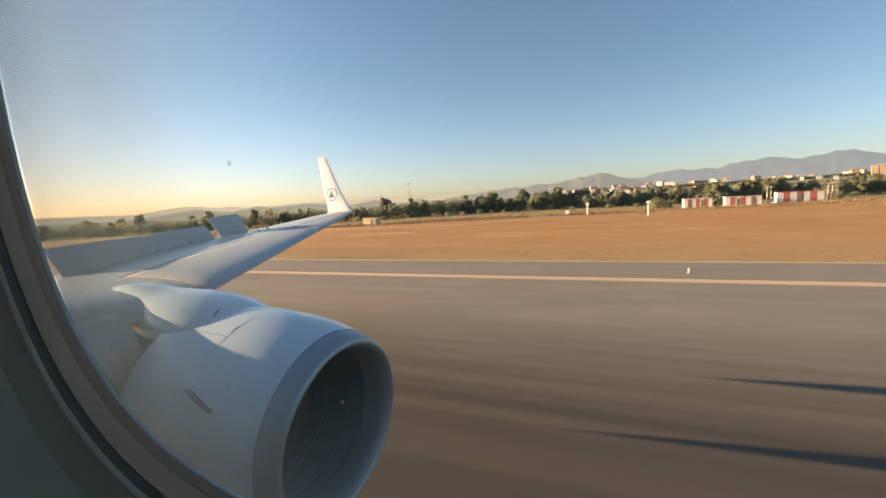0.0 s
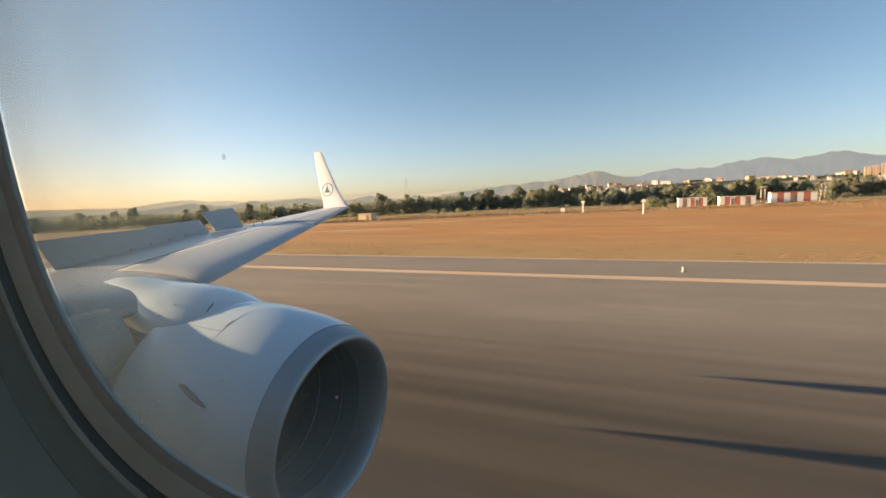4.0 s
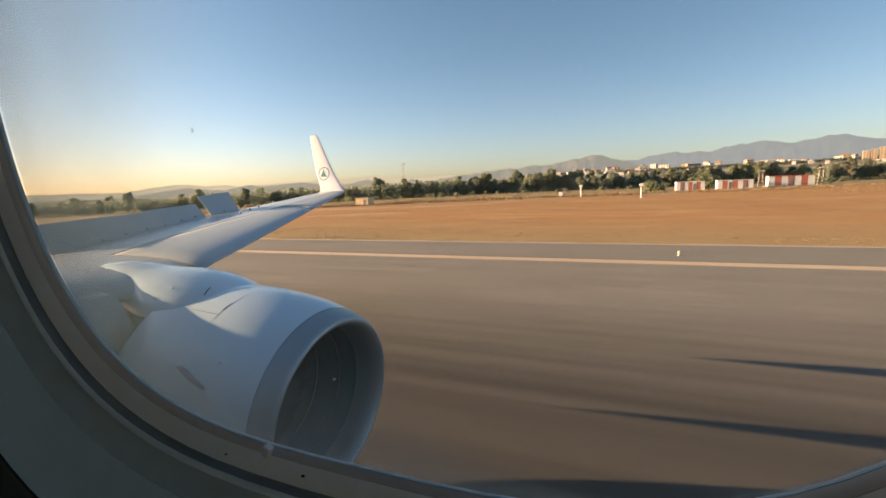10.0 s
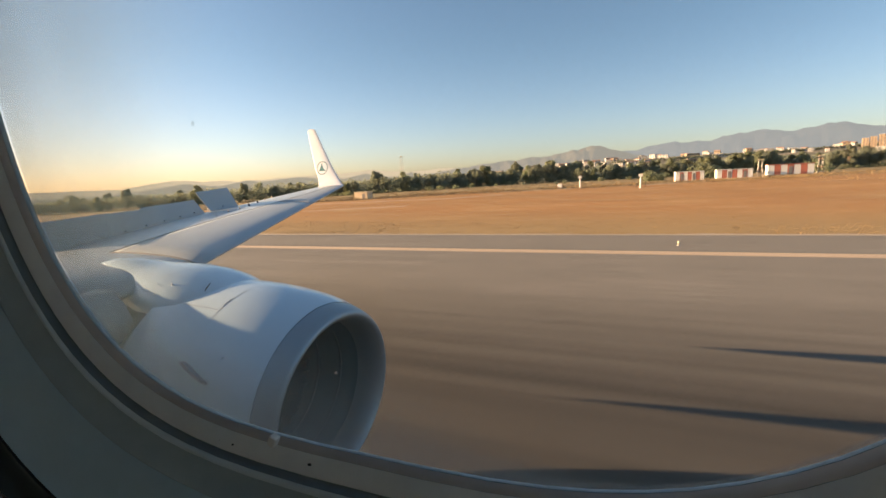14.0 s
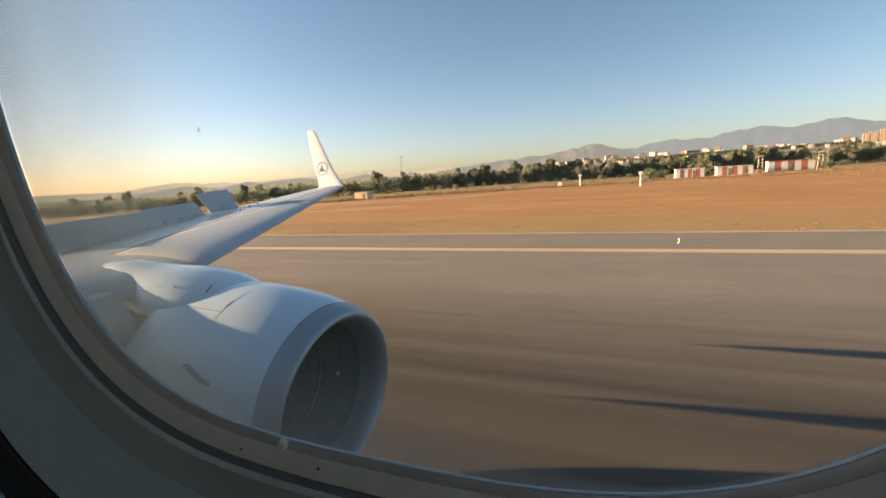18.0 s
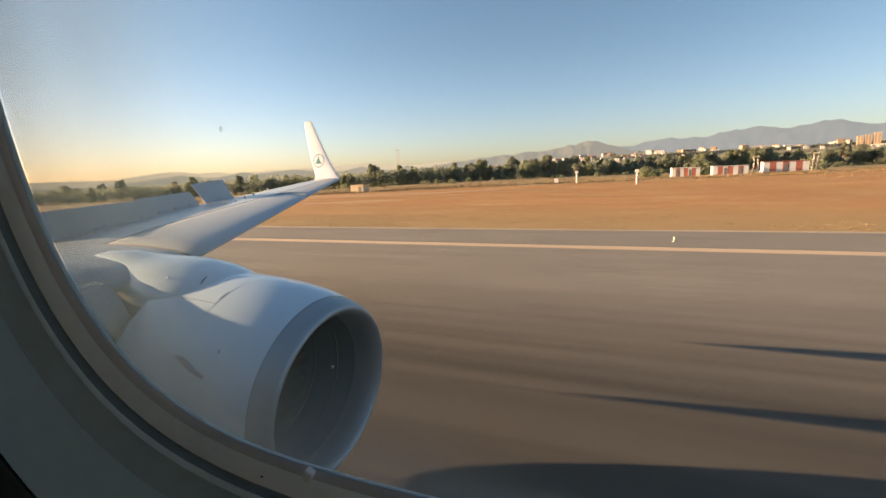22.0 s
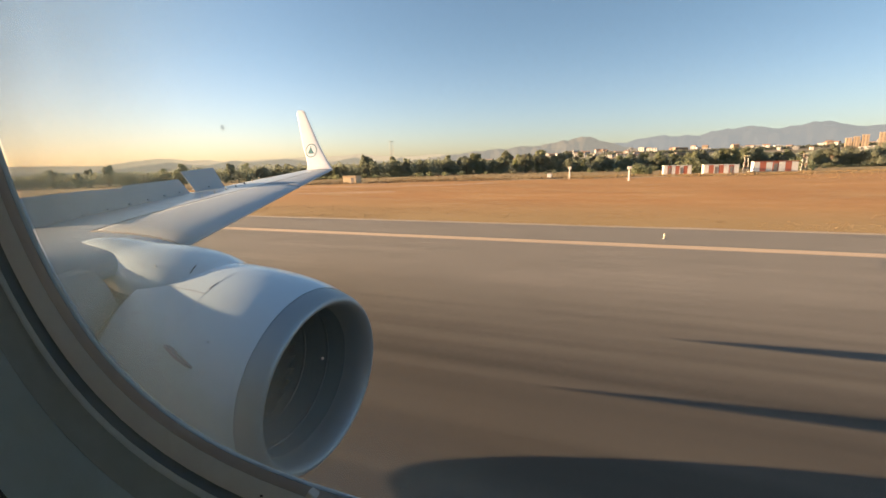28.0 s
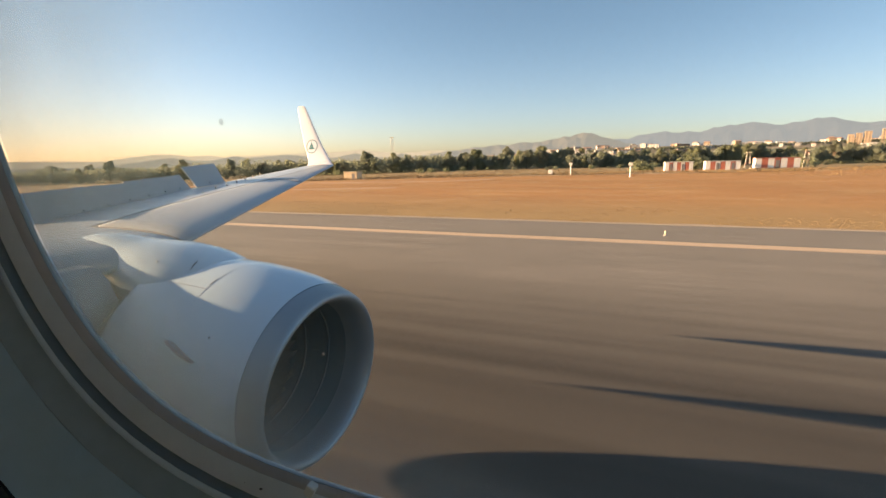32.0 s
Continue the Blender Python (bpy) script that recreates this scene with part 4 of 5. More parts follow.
holed_wall("window_skin_plate", 0.150, 0.125, -0.47, 0.36, 3.37, 4.14, M_WHITE)
tagged(holed_wall("cabin_side_panel", -0.03, 0.139, -3.25, 3.25, 2.76, 4.4, M_CABIN), "grey moulded cabin wall panel")
# unseen cabin; its far wall stays open in a band to light the surround
for nm, size, c in (("cabin_floor", (6.5, 3.6, 0.05), (0, -1.82, 2.76)), ("cabin_ceiling", (6.5, 3.6, 0.05), (0, -1.82, 4.42)), ("cabin_far_wall", (6.5, 0.05, 0.6), (0, -3.6, 3.06)), ("cabin_far_wall", (6.5, 0.05, 0.45), (0, -3.6, 4.2)), ("window_pillar", (0.12, 0.05, 0.62), (-1.6, -3.6, 3.7)), ("window_pillar", (0.12, 0.05, 0.62), (0.0, -3.6, 3.7)), ("window_pillar", (0.12, 0.05, 0.62), (1.6, -3.6, 3.7)),
                    ("cabin_partition", (0.05, 3.6, 1.7), (3.25, -1.82, 3.6)), ("cabin_partition", (0.05, 3.6, 1.7), (-3.25, -1.82, 3.6))):
    part(nm, box_bm(size, c), M_CABIN, fus)
# window surround, in nested mouldings from the skin to the cabin
window = new("cabin_window")
window.parent = plane
tagged(window, "rounded cabin window with grey plastic surround and dark seal")
for nm, prof, m, lb in (("window_reveal", [(0.126, 0.149), (0.11, 0.118), (0.06, 0.108), (0.0008, 0.1062), (0.0002, 0.1048), (0.0002, 0.1039)], M_OLIVE, "grey-brown pane gasket"),
                        ("rim_edge", [(0.0003, 0.1038), (0.0007, 0.1029), (0.0014, 0.102), (0.0022, 0.1013)], M_EDGE, "brownish outer edge of the window rim"),
                        ("window_rim", [(0.0023, 0.1013), (0.003, 0.1008), (0.0065, 0.0994), (0.0095, 0.0986)], M_RIM, "grey-brown inner window rim"),
                        ("seal_wall", [(0.0096, 0.0986), (0.01, 0.0987), (0.0104, 0.0975), (0.0107, 0.0956)], M_SEALWALL, "dark rubber wall of the window seal"),
                        ("seal_lip", [(0.0107, 0.0955), (0.0112, 0.0948), (0.0122, 0.0945), (0.0132, 0.0947)], M_GASKET, "pale grey lip of the window seal"),
                        ("seal_bed", [(0.0133, 0.0948), (0.0142, 0.0944), (0.018, 0.0925), (0.0222, 0.0892)], M_OLIVE, "olive grey rubber seal bed"),
                        ("window_frame", [(0.0223, 0.0891), (0.03, 0.086), (0.042, 0.083), (0.05, 0.077)], M_BEZEL, "grey plastic window frame"),
                        ("shade_groove", [(0.0501, 0.076), (0.053, 0.08), (0.058, 0.078), (0.06, 0.07)], M_SEAL, "dark shade groove"),
                        ("window_bezel", [(0.0601, 0.069), (0.07, 0.058), (0.092, 0.02), (0.108, -0.01), (0.125, -0.025), (0.14, -0.03)], M_BEZEL2, "grey moulded window bezel")):
    v, fc = loft([rounded(o, y) for o, y in prof], True, False)
    mesh(nm, v, fc, m, window, lb, True)
gm, gn, gl, gp = nodes_of("scuffed_veiled_pane")
tr, ms = gn.new("ShaderNodeBsdfTransparent"), gn.new("ShaderNodeMixShader")
gp.inputs["Base Color"].default_value = (0.8, 0.8, 0.8, 1)
gp.inputs["Roughness"].default_value = 0.08
# warm veil of sun glare put into the scuffed pane's colour, denser aft
film_, veil = gn.new("ShaderNodeBsdfTranslucent"), gn.new("ShaderNodeMixShader")
film_.inputs["Color"].default_value = (1.0, 0.82, 0.48, 1)
geo, sep = gn.new("ShaderNodeNewGeometry"), gn.new("ShaderNodeSeparateXYZ")
gl.new(geo.outputs["Position"], sep.inputs[0])
aft = gn.new("ShaderNodeMapRange")
aft.interpolation_type = "SMOOTHSTEP"
for sock, val in (("From Min", -0.09), ("From Max", -0.2), ("To Min", 0.012), ("To Max", 0.235)):
    aft.inputs[sock].default_value = val
gl.new(sep.outputs["X"], aft.inputs["Value"])
scuff = ramp(gn, [(0.3, (0.9, 0.9, 0.9)), (0.75, (1.1, 1.1, 1.1))])
gl.new(noise_tex(gn, gl, 14, 5, 0.6), scuff.inputs[0])
amount = gn.new("ShaderNodeMath")
amount.operation = "MULTIPLY"
gl.new(aft.outputs[0], amount.inputs[0])
gl.new(scuff.outputs[0], amount.inputs[1])
gl.new(amount.outputs[0], veil.inputs[0])
gl.new(tr.outputs[0], veil.inputs[1])
gl.new(film_.outputs[0], veil.inputs[2])
ms.inputs[0].default_value = 0.012
gl.new(veil.outputs[0], ms.inputs[1])
gl.new(gp.outputs[0], ms.inputs[2])
gl.new(ms.outputs[0], gn["Material Output"].inputs["Surface"])
v, fc = rounded(0.002, 0.1075) + rounded(0.002, 0.1095), [tuple(range(96)), tuple(range(191, 95, -1))] + [(i, (i + 1) % 96, 96 + (i + 1) % 96, 96 + i) for i in range(96)]
pane = mesh("pane", v, fc, gm, window, "scuffed window pane with a warm glare veil aft")
pane.visible_shadow = False
def blur_width(x, z, most):
    """How far the painted blur reaches in from the pane's edge: wide aft and along the aft half of the sill, narrow
    forward.
    """
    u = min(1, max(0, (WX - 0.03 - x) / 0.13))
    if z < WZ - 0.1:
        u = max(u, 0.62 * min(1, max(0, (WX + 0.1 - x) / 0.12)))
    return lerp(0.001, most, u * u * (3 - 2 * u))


# opacity steps of the painted blur, from the pane's edge inward
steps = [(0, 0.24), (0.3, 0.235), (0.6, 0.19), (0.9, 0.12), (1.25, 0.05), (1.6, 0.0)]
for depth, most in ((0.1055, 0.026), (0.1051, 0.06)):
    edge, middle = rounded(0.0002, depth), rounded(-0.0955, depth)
    v, fc = loft([[tuple(lerp(a, b, d * blur_width(p[0], p[2], most) / 0.1) for a, b in zip(p, q)) for p, q in zip(edge, middle)] for d, _ in steps], True, False)
    edge_blur = mesh("pane_edge_grime", v, fc, M_EDGE_BLUR, window, "soft see-through grey ring, a painted blur of the frame's edge", True)
    fade = edge_blur.data.attributes.new("edge_blur", "FLOAT", "POINT")
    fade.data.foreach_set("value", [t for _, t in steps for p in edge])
    edge_blur.visible_shadow = False
bm = bmesh.new()
bmesh.ops.create_icosphere(bm, subdivisions=2, radius=1.0, matrix=Matrix.Translation((-0.1195, 0.1065, 3.6672)) @ Matrix.Diagonal((0.0009, 0.0003, 0.0011, 1)))
part("dirt_speck", bm, M_SPECK, window, "small dark speck stuck on the pane", True)
for x, y, z, r in ((-0.1195, 0.1, 3.544, 0.0008), (-0.1122, 0.1, 3.5434, 0.0009), (-0.0752, 0.0995, 3.5428, 0.0006), (-0.139, 0.1, 3.547, 0.0005)):
    bm = bmesh.new()
    bmesh.ops.create_icosphere(bm, subdivisions=1, radius=1.0, matrix=Matrix.Translation((x, y, z)) @ Matrix.Diagonal((r * 1.6, r, r * 0.8, 1)))
    part("grit", bm, M_LINE, window, "dark grit lying on the rim", True)
part("shade_tab", box_bm((0.003, 0.003, 0.0042), (-0.0905, 0.0992, 3.5496), 0.0003, turn=Matrix.Rotation(radians(28), 4, "Y")), M_HUTWHITE, window, "small white plastic tab")


# ---------------------------------------------------------------- trees
def leaf_crown(seed, height, width, lean, count, leaf):
    """Many small leaf clumps scattered in uneven lobes round the limbs."""
    rnd = random.Random(seed)
    lobes = []
    for k in range(rnd.randint(13, 18)):
        t = rnd.uniform(0.0, 0.97)
        rad = width * 0.5 * math.sin(math.pi * min(1, 0.22 + 0.72 * t)) ** 0.6
        a, d = rnd.uniform(0, 6.283), rnd.uniform(0.15, 0.75) * rad
        lobes.append((Vector((d * math.cos(a) + lean * t, d * math.sin(a), height * (0.1 + 0.8 * t))), rnd.uniform(0.26, 0.5) * rad + 0.25, rnd.uniform(0.7, 1.25)))
    verts, faces = [], []
    for i in range(count):
        c, r, e = rnd.choice(lobes)
        d = Vector((rnd.gauss(0, 1), rnd.gauss(0, 1), rnd.gauss(0, 1))).normalized()
        p = c + Vector((d.x, d.y, d.z * e)) * r * rnd.uniform(0.55, 1.05) ** 0.5
        if p.z < 0.15:
            p.z = 0.15 + rnd.random() * 0.3
        nrm = (d + Vector((rnd.uniform(-0.45, 0.45), rnd.uniform(-0.45, 0.45), rnd.uniform(-0.2, 0.6)))).normalized()
        u = nrm.orthogonal().normalized()
        v = nrm.cross(u)
        s, k = leaf * rnd.uniform(0.5, 1.3), len(verts)
        for a in (0, 1.3, 2.5, 3.9, 5.1):
            q = p + (u * math.cos(a) + v * math.sin(a)) * s * rnd.uniform(0.6, 1.2) + nrm * s * rnd.uniform(-0.2, 0.2)
            verts.append(tuple(q))
        faces.append((k, k + 1, k + 2, k + 3, k + 4))
    return verts, faces, lobes


def tree(seed, height, width, material, label, leaf=0.17, count=6500):
    rnd = random.Random(seed * 7 + 1)
    t = thing("tree", (0, 0, -50), label, "tree", "trees beyond the airfield")
    v, f, lobes = leaf_crown(seed, height, width, rnd.uniform(-0.6, 0.6), count, leaf)
    bm = cyl_bm(height * 0.028, height * 0.014, (0, 0, -0.1), (0, 0, height * 0.5), 8)
    for c, r, e in lobes[:6]:
        cyl_bm(height * 0.012, height * 0.004, (0, 0, height * rnd.uniform(0.2, 0.42)), c, 5, bm)
    part("trunk", bm, M_BARK, t)
    mesh("crown", v, f, material, t)
    return t


kinds = [tree(1, 9.5, 7.5, M_LEAF, "broad haze-pale green tree with an uneven crown"), tree(2, 8.0, 7.0, M_LEAF2, "olive green tree lit by evening sun"),
         tree(3, 11.0, 6.0, M_LEAF, "tall haze-pale green tree with gaps in its crown"), tree(4, 6.5, 7.0, M_LEAF, "low spreading dark green tree"),
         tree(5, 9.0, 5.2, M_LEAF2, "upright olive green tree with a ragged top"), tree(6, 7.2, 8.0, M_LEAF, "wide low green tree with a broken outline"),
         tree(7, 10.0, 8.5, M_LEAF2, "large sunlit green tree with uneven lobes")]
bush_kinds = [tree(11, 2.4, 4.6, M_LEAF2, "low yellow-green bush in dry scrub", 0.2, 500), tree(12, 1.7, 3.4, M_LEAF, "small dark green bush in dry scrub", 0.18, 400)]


def tree_line(x):
    return table([(-900, 150), (-300, 128), (-100, 168), (-30, 205), (60, 245), (200, 262), (500, 330)], x)


rnd = random.Random(5)
x = -330.0
while x < 230:
    y = tree_line(x) + rnd.choice((0, 3, 8, 14, 22)) + rnd.uniform(-4, 4)
    k = rnd.choice(kinds)
    s = rnd.uniform(0.7, 1.2) * (1 + 0.25 * noise.noise((x * 0.05, 3, 1))) * (0.9 if x < -85 else 1)
    copy_thing(k, pose(x, y, ground_height(x, y) - 0.05, 0, 0, rnd.uniform(0, 360)) @ Matrix.Scale(s, 4))
    x += rnd.uniform(1.0, 3.6) * (1.0 if -130 < x < 150 else 2.6)


def woods(name, x0, x1, back, low, high, count, leaf, label, seed, material):
    """A belt of far trees too many to count: leaf clumps in uneven crowns along a line."""
    rnd = random.Random(seed)
    verts, faces = [], []
    for i in range(count):
        x = rnd.uniform(x0, x1)
        y = tree_line(x) + back + rnd.uniform(-8, 14)
        top = lerp(low, high, 0.42 + 0.8 * noise.noise((x * 0.11, back, seed)) + 0.5 * noise.noise((x * 0.37, y * 0.2, seed)))
        z = ground_height(x, y) + top * rnd.random() ** 0.55
        nrm = Vector((rnd.gauss(0, 1), rnd.gauss(-0.4, 1), rnd.gauss(0.4, 1))).normalized()
        u = nrm.orthogonal().normalized()
        v = nrm.cross(u)
        k, s = len(verts), leaf * rnd.uniform(0.5, 1.3)
        for a in (0, 1.2, 2.6, 3.8, 5.0):
            verts.append(tuple(Vector((x, y, z)) + (u * math.cos(a) + v * math.sin(a)) * s * rnd.uniform(0.6, 1.2)))
        faces.append((k, k + 1, k + 2, k + 3, k + 4))
    return tagged(mesh(name, verts, faces, material), label, "woods", kind="stuff")


woods("far_woods", -900, 420, 26, 4.0, 8.0, 110000, 0.27, "belt of haze-pale green trees beyond the airfield", 4, M_LEAF)
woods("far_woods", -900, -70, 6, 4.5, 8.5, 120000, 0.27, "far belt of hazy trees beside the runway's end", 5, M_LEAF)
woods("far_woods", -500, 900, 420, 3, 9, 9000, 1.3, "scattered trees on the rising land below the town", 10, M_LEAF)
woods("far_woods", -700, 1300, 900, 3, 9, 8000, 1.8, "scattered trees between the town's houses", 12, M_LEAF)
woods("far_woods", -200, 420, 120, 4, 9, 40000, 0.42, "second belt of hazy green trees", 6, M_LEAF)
woods("far_woods", -170, 270, 12, 3.0, 7.0, 64000, 0.23, "dense belt of haze-pale trees along the field", 14, M_LEAF)
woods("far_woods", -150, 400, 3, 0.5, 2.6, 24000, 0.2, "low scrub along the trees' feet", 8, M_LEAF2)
for k in range(46):
    x = rnd.uniform(-150, 150)
    y = tree_line(x) - rnd.uniform(4, 50) * rnd.random()
    copy_thing(rnd.choice(bush_kinds), pose(x, y, ground_height(x, y) - 0.05, 0, 0, rnd.uniform(0, 360)) @ Matrix.Scale(rnd.uniform(0.4, 0.9), 4))
for x, y, sc in ((7, 150, 1.35), (9.5, 152, 1.0), (22, 158, 2.0), (25, 160, 1.7), (58, 182, 1.8)):
    copy_thing(bush_kinds[0], pose(x, y, 0, 0, 0, x * 40) @ Matrix.Scale(sc, 4))
for k in kinds + bush_kinds:
    for o in (*k.children_recursive, k):
        bpy.data.objects.remove(o)


# ---------------------------------------------------------------- dry grass on the verge
def tufts(name, count, y0, y1, x0, x1, size, label, seed, power=1.0, slant=0.0):
    rnd = random.Random(seed)
    verts, faces = [], []
    made = 0
    while made < count:
        x, y = rnd.uniform(x0, x1), y0 + (y1 - y0) * rnd.random() ** power
        if noise.noise((x * 0.07, y * 0.16, seed)) + 0.4 * noise.noise((x * 0.5, y * 0.5, seed)) < -0.05:
            continue
        made += 1
        y += slant * x
        for b in range(5):
            a, s = rnd.uniform(0, 6.283), size * rnd.uniform(0.5, 1.3)
            bx, by, w = x + rnd.uniform(-0.12, 0.12), y + rnd.uniform(-0.12, 0.12), 0.02 + 0.03 * rnd.random()
            dx, dy = math.cos(a), math.sin(a)
            k = len(verts)
            verts += [(bx - dy * w, by + dx * w, -0.02 - dip(x)), (bx + dy * w, by - dx * w, -0.02 - dip(x)), (bx + dx * s * 0.6, by + dy * s * 0.6, s * rnd.uniform(0.4, 1.0) - dip(x))]
            faces.append((k, k + 1, k + 2))
    return tagged(mesh(name, verts, faces, M_STRAW), label, "dry grass", kind="stuff")


tufts("dry_grass", 7000, 27.6, 37, -60, 75, 0.038, "straw-coloured dry grass tufts along the verge", 3, 1.3)
tufts("dry_grass", 6000, 34, 110, -110, 120, 0.06, "sparse dry grass over red soil", 8)
tufts("dry_grass", 6000, 113, 132, -120, 130, 0.75, "tall straw-coloured scrub grass beside the dirt road", 15, 1.0, 0.45)
tufts("dry_grass", 7000, 102, 195, -170, 150, 0.45, "tall dry grass in the scrubland", 9)


# ---------------------------------------------------------------- airfield things
def striped_hut(place, length, turn, doors):
    h = thing("equipment_hut", place, "small equipment hut painted in red and white stripes", "hut", "striped equipment huts")
    h.rotation_euler = (0, 0, radians(turn))
    part("base_slab", box_bm((length + 1.2, 4.0, 0.15), (0, 0, 0.07), 0.02), M_TRACK, h, "pale concrete slab")
    n = 7
    w = length / n
    for k in range(n):
        part("wall_panel", box_bm((w - 0.015, 2.5, 2.35), (-length / 2 + w * (k + 0.5), 0, 0.14 + 1.175), 0.02), M_RED if k % 2 else M_HUTWHITE, h, "red wall panel" if k % 2 else "white wall panel")
    part("roof", box_bm((length + 0.24, 2.8, 0.14), (0, 0, 2.55), 0.03), M_RED if length > 10 else M_HUTWHITE, h, "flat roof slab")
    for k in doors:
        d = part("door", box_bm((w * 0.62, 0.05, 1.9), (-length / 2 + w * (k + 0.5), -1.27, 0.14 + 0.95), 0.01), M_DOOR, h, "grey steel door")
        part("handle", box_bm((0.04, 0.06, 0.12), (-length / 2 + w * (k + 0.5) + 0.25, -1.31, 1.05), 0.01), M_STEEL, d)
    return h


striped_hut((16, 138, 0), 6.8, 3, (1, 4))
striped_hut((28, 147, 0), 8.6, 3, (2, 5))
striped_hut((46, 166, 0), 11.6, 3, (3,)).scale = (1, 1, 1.25)


def lattice_mast(place, height, width, name="lattice_mast", label="slim steel lattice mast beside the huts"):
    m = thing(name, place, label, "mast")
    for sx, sy in ((-1, -1), (1, -1), (1, 1), (-1, 1)):
        part("leg", cyl_bm(0.06, 0.05, (sx * width / 2, sy * width / 2, 0), (sx * width * 0.3, sy * width * 0.3, height), 6), M_MAST, m)
    for k in range(int(height / 1.2)):
        z = 0.3 + k * 1.2
        w = lerp(width / 2, width * 0.3, z / height)
        bm = bmesh.new()
        for (ax, ay), (bx, by) in (((-1, -1), (1, -1)), ((1, -1), (1, 1)), ((1, 1), (-1, 1)), ((-1, 1), (-1, -1))):
            cyl_bm(0.025, 0.025, (ax * w, ay * w, z), (bx * w, by * w, z + 1.0), 5, bm)
        part("brace", bm, M_RED if k % 2 else M_MAST, m)
    part("platform", box_bm((width * 1.5, width * 1.5, 0.12), (0, 0, height), 0.02), M_MAST, m)
    for k in range(3):
        part("floodlight", box_bm((0.35, 0.25, 0.3), (-0.5 + 0.5 * k, -0.4, height + 0.3), 0.04), M_LAMP, m)
    return m


lattice_mast((36.5, 157, 0), 4.6, 1.2)
lattice_mast((54.5, 169, 0), 5.0, 1.2)
lattice_mast((-170, 330, ground_height(-170, 330)), 26, 3.0, "lattice_mast", "tall steel lattice mast among far trees")


def field_post(place, height, label):
    p = thing("field_marker_post", place, label, "post", "white posts in the field")
    part("footing", box_bm((0.7, 0.7, 0.12), (0, 0, 0.06), 0.02), M_TRACK, p)
    part("pole", cyl_bm(0.16, 0.14, (0, 0, 0.1), (0, 0, height * 0.8), 10), M_HUTWHITE, p)
    part("head", box_bm((0.75, 0.5, height * 0.2), (0, 0, height * 0.9), 0.05), M_HUTWHITE, p)
    return p


field_post((-10.0, 112, 0), 2.9, "white instrument post on a concrete footing")
field_post((2.8, 96, 0), 2.9, "white instrument post on a concrete footing")
field_post((70.0, 118, 0), 3.0, "white instrument post beside the soil track")
b = thing("equipment_box", (-15.0, 114, 0), "white equipment box on short legs", "box")
part("cabinet", box_bm((1.0, 0.8, 1.0), (0, 0, 0.75), 0.05), M_HUTWHITE, b)
for sx in (-0.35, 0.35):
    part("leg", box_bm((0.12, 0.5, 0.3), (sx, 0, 0.13), 0.01), M_MAST, b)
s = thing("sand_coloured_hut", (-60, 95, -dip(-60)), "small sand-rendered hut with a flat roof", "hut")
part("wall", box_bm((3.6, 2.6, 1.7), (0, 0, 0.85), 0.03), M_SAND, s)
part("roof", box_bm((3.9, 2.9, 0.15), (0, 0, 1.77), 0.03), M_SAND, s)
part("door", box_bm((0.8, 0.05, 1.4), (0.8, -1.31, 0.72), 0.01), M_DOOR, s)


def edge_light(x):
    e = thing("runway_edge_light", (x, 23.3, 0.024), "small white runway edge light on the asphalt", "runway light", "runway edge lights")
    part("base", cyl_bm(0.14, 0.12, (0, 0, 0), (0, 0, 0.05), 14), M_MAST, e)
    part("stem", cyl_bm(0.035, 0.035, (0, 0, 0.05), (0, 0, 0.19), 10), M_LAMP, e)
    part("lamp_head", cyl_bm(0.075, 0.055, (0, 0, 0.17), (0, 0, 0.3), 14), M_LAMP, e)
    return e


first = edge_light(2.4)
first.scale = (0.75, 0.75, 0.75)
for k in (-4, -3, -2, -1, 1, 2, 3, 4):
    copy_thing(first, pose(2.4 + 60 * k, 23.3, 0.024 - dip(2.4 + 60 * k)) @ Matrix.Scale(0.75, 4))


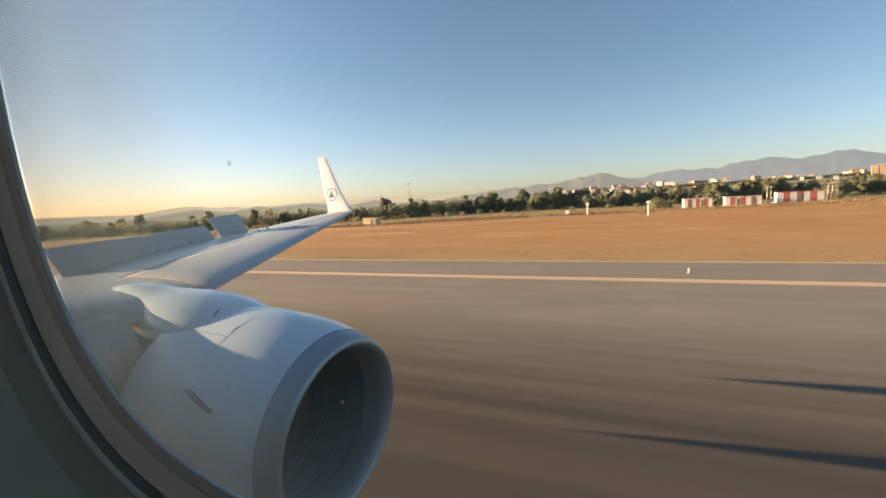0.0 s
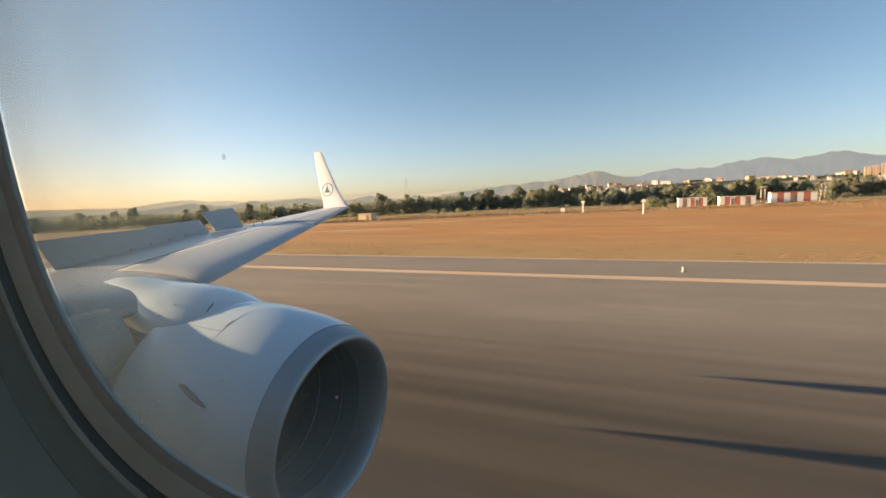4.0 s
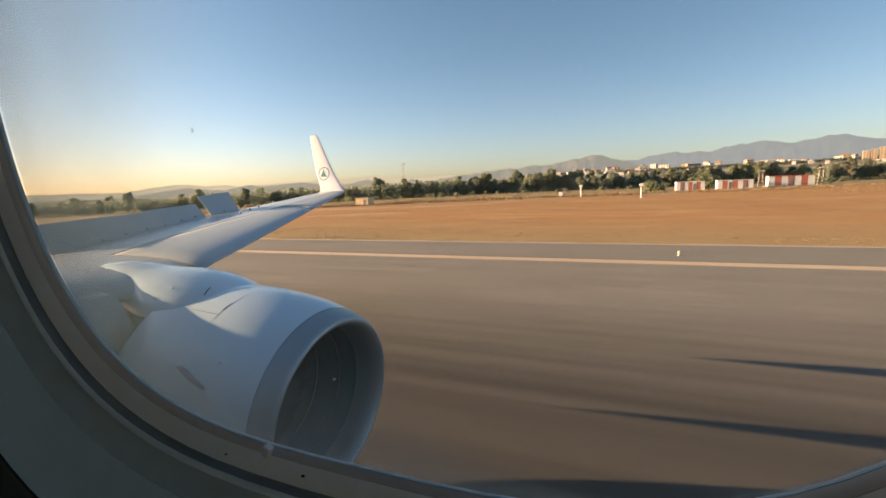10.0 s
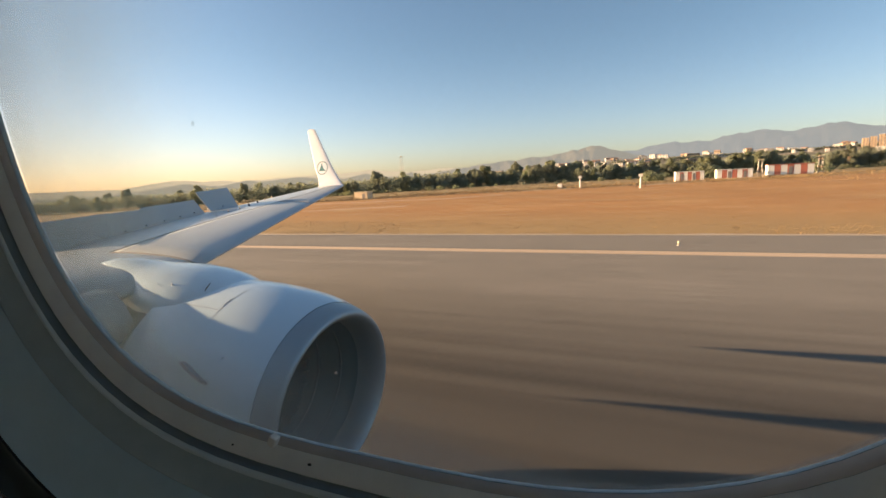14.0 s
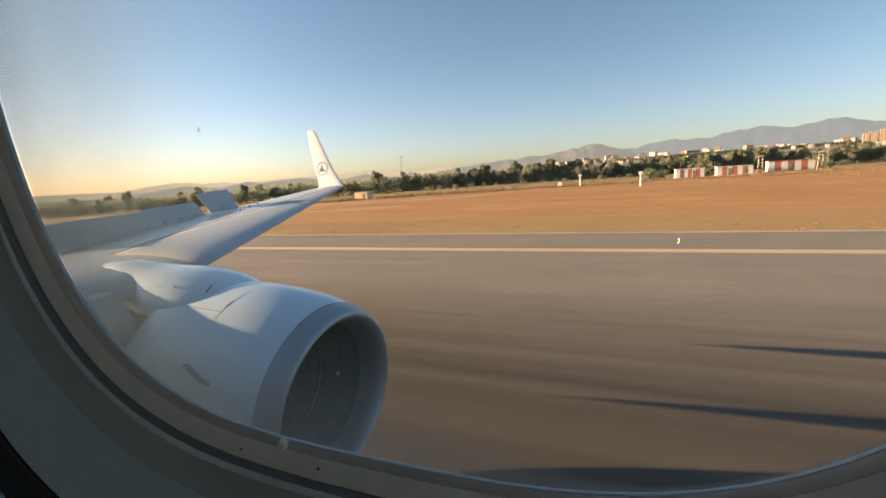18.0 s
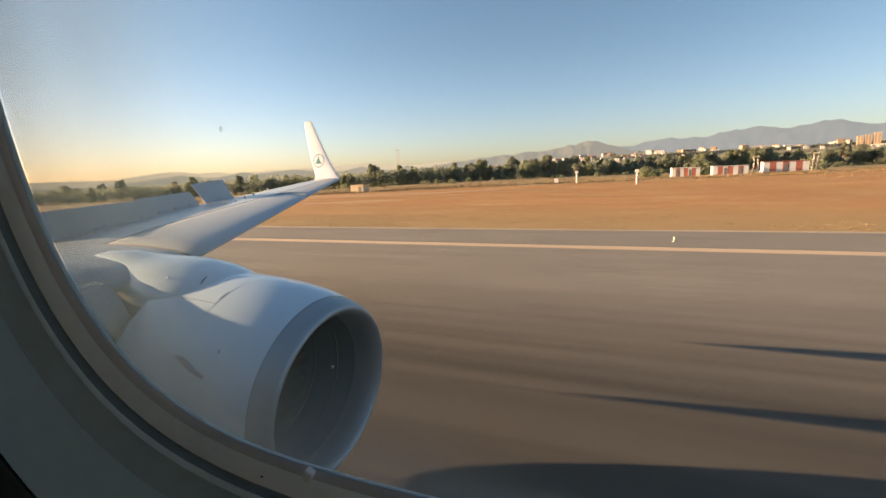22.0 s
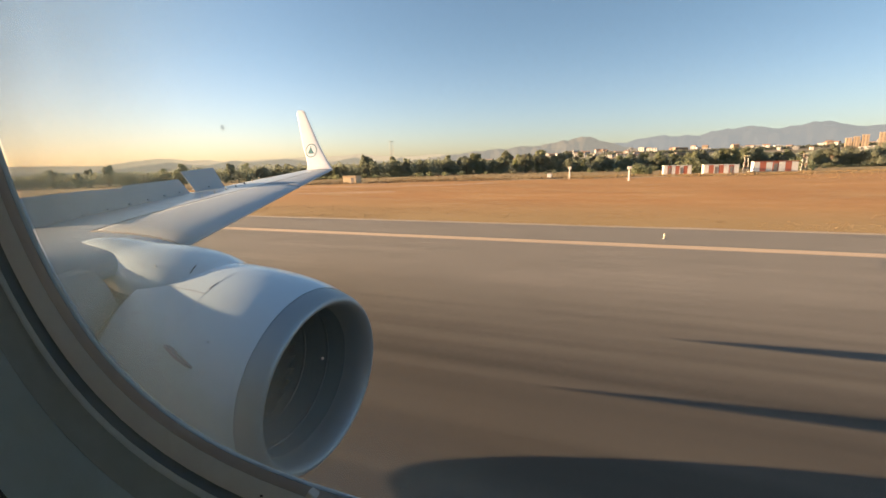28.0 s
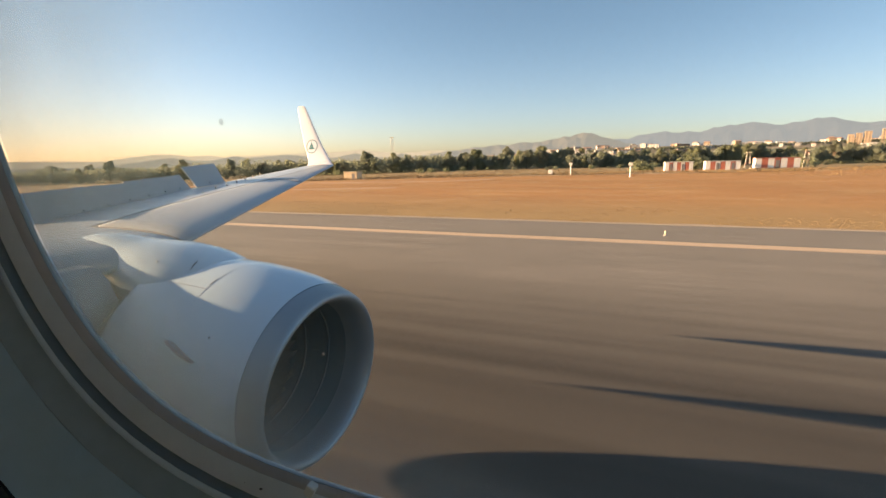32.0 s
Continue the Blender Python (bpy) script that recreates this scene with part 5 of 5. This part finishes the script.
# ---------------------------------------------------------------- town
def building(place, size, turn, wall, roof, storeys, label, name="building"):
    b = thing(name, place, label, "building", "far town buildings")
    b.rotation_euler = (0, 0, radians(turn))
    w, d, h = size
    part("wall", box_bm((w, d, h + 6), (0, 0, h / 2 - 3)), wall, b)
    if roof is M_ROOF:
        bm = bmesh.new()
        vs = [bm.verts.new(p) for p in ((-w / 2 - 0.5, -d / 2 - 0.5, h), (w / 2 + 0.5, -d / 2 - 0.5, h), (w / 2 + 0.5, d / 2 + 0.5, h), (-w / 2 - 0.5, d / 2 + 0.5, h), (-w / 2 - 0.5, 0, h + d * 0.2), (w / 2 + 0.5, 0, h + d * 0.2))]
        for f in ((0, 1, 5, 4), (2, 3, 4, 5), (0, 4, 3), (1, 2, 5), (3, 2, 1, 0)):
            bm.faces.new([vs[i] for i in f])
        part("roof", bm, roof, b)
    else:
        part("roof", box_bm((w + 0.6, d + 0.6, 0.5), (0, 0, h + 0.25)), roof, b)
    cols = max(2, int(w / 6))
    for s in range(storeys):
        z = (s + 0.55) * h / storeys
        for k in range(cols):
            part("window", box_bm((w / cols * 0.45, 0.2, h / storeys * 0.45), (-w / 2 + w / cols * (k + 0.5), -d / 2 - 0.02, z)), M_PANE, b)
    return b


rnd = random.Random(21)
for k in range(230):
    az = rnd.uniform(-34, 33)
    dist = rnd.uniform(900, 2700) if k < 170 else rnd.uniform(560, 1300)
    x, y = dist * math.sin(radians(az)), dist * math.cos(radians(az))
    big = rnd.random() < 0.25
    size = (rnd.uniform(18, 40), rnd.uniform(12, 20), rnd.uniform(4.5, 7)) if big else (rnd.uniform(10, 24), rnd.uniform(10, 14), rnd.uniform(5, 12))
    if k >= 170:
        size = (size[0] * 0.55, size[1] * 0.6, min(5.5, size[2] * 0.7))
    wall = M_BUILD if rnd.random() < 0.85 else M_BUILD2
    roof = rnd.choice((M_ROOFG, M_ROOF, M_ROOFG)) if big else rnd.choice((M_ROOF, M_ROOFG))
    building((x, y, ground_height(x, y)), size, rnd.uniform(-25, 25) - az, wall, roof, 1 if big else max(2, int(size[2] / 3.2)),
             "long pale industrial shed far off" if big else ("pale town house with a tiled roof" if roof is M_ROOF else "pale flat-roofed town block"))
for az, w, h in ((20.9, 9, 19), (21.45, 9, 21), (22.05, 10, 24), (23.2, 10, 27), (24.0, 11, 26)):
    x, y = 1190 * math.sin(radians(az)), 1190 * math.cos(radians(az))
    building((x, y, ground_height(x, y)), (w, 13, h), -az + 4, M_BUILD2, M_ROOFG, 9, "tall ochre apartment tower above the trees", "apartment_tower")
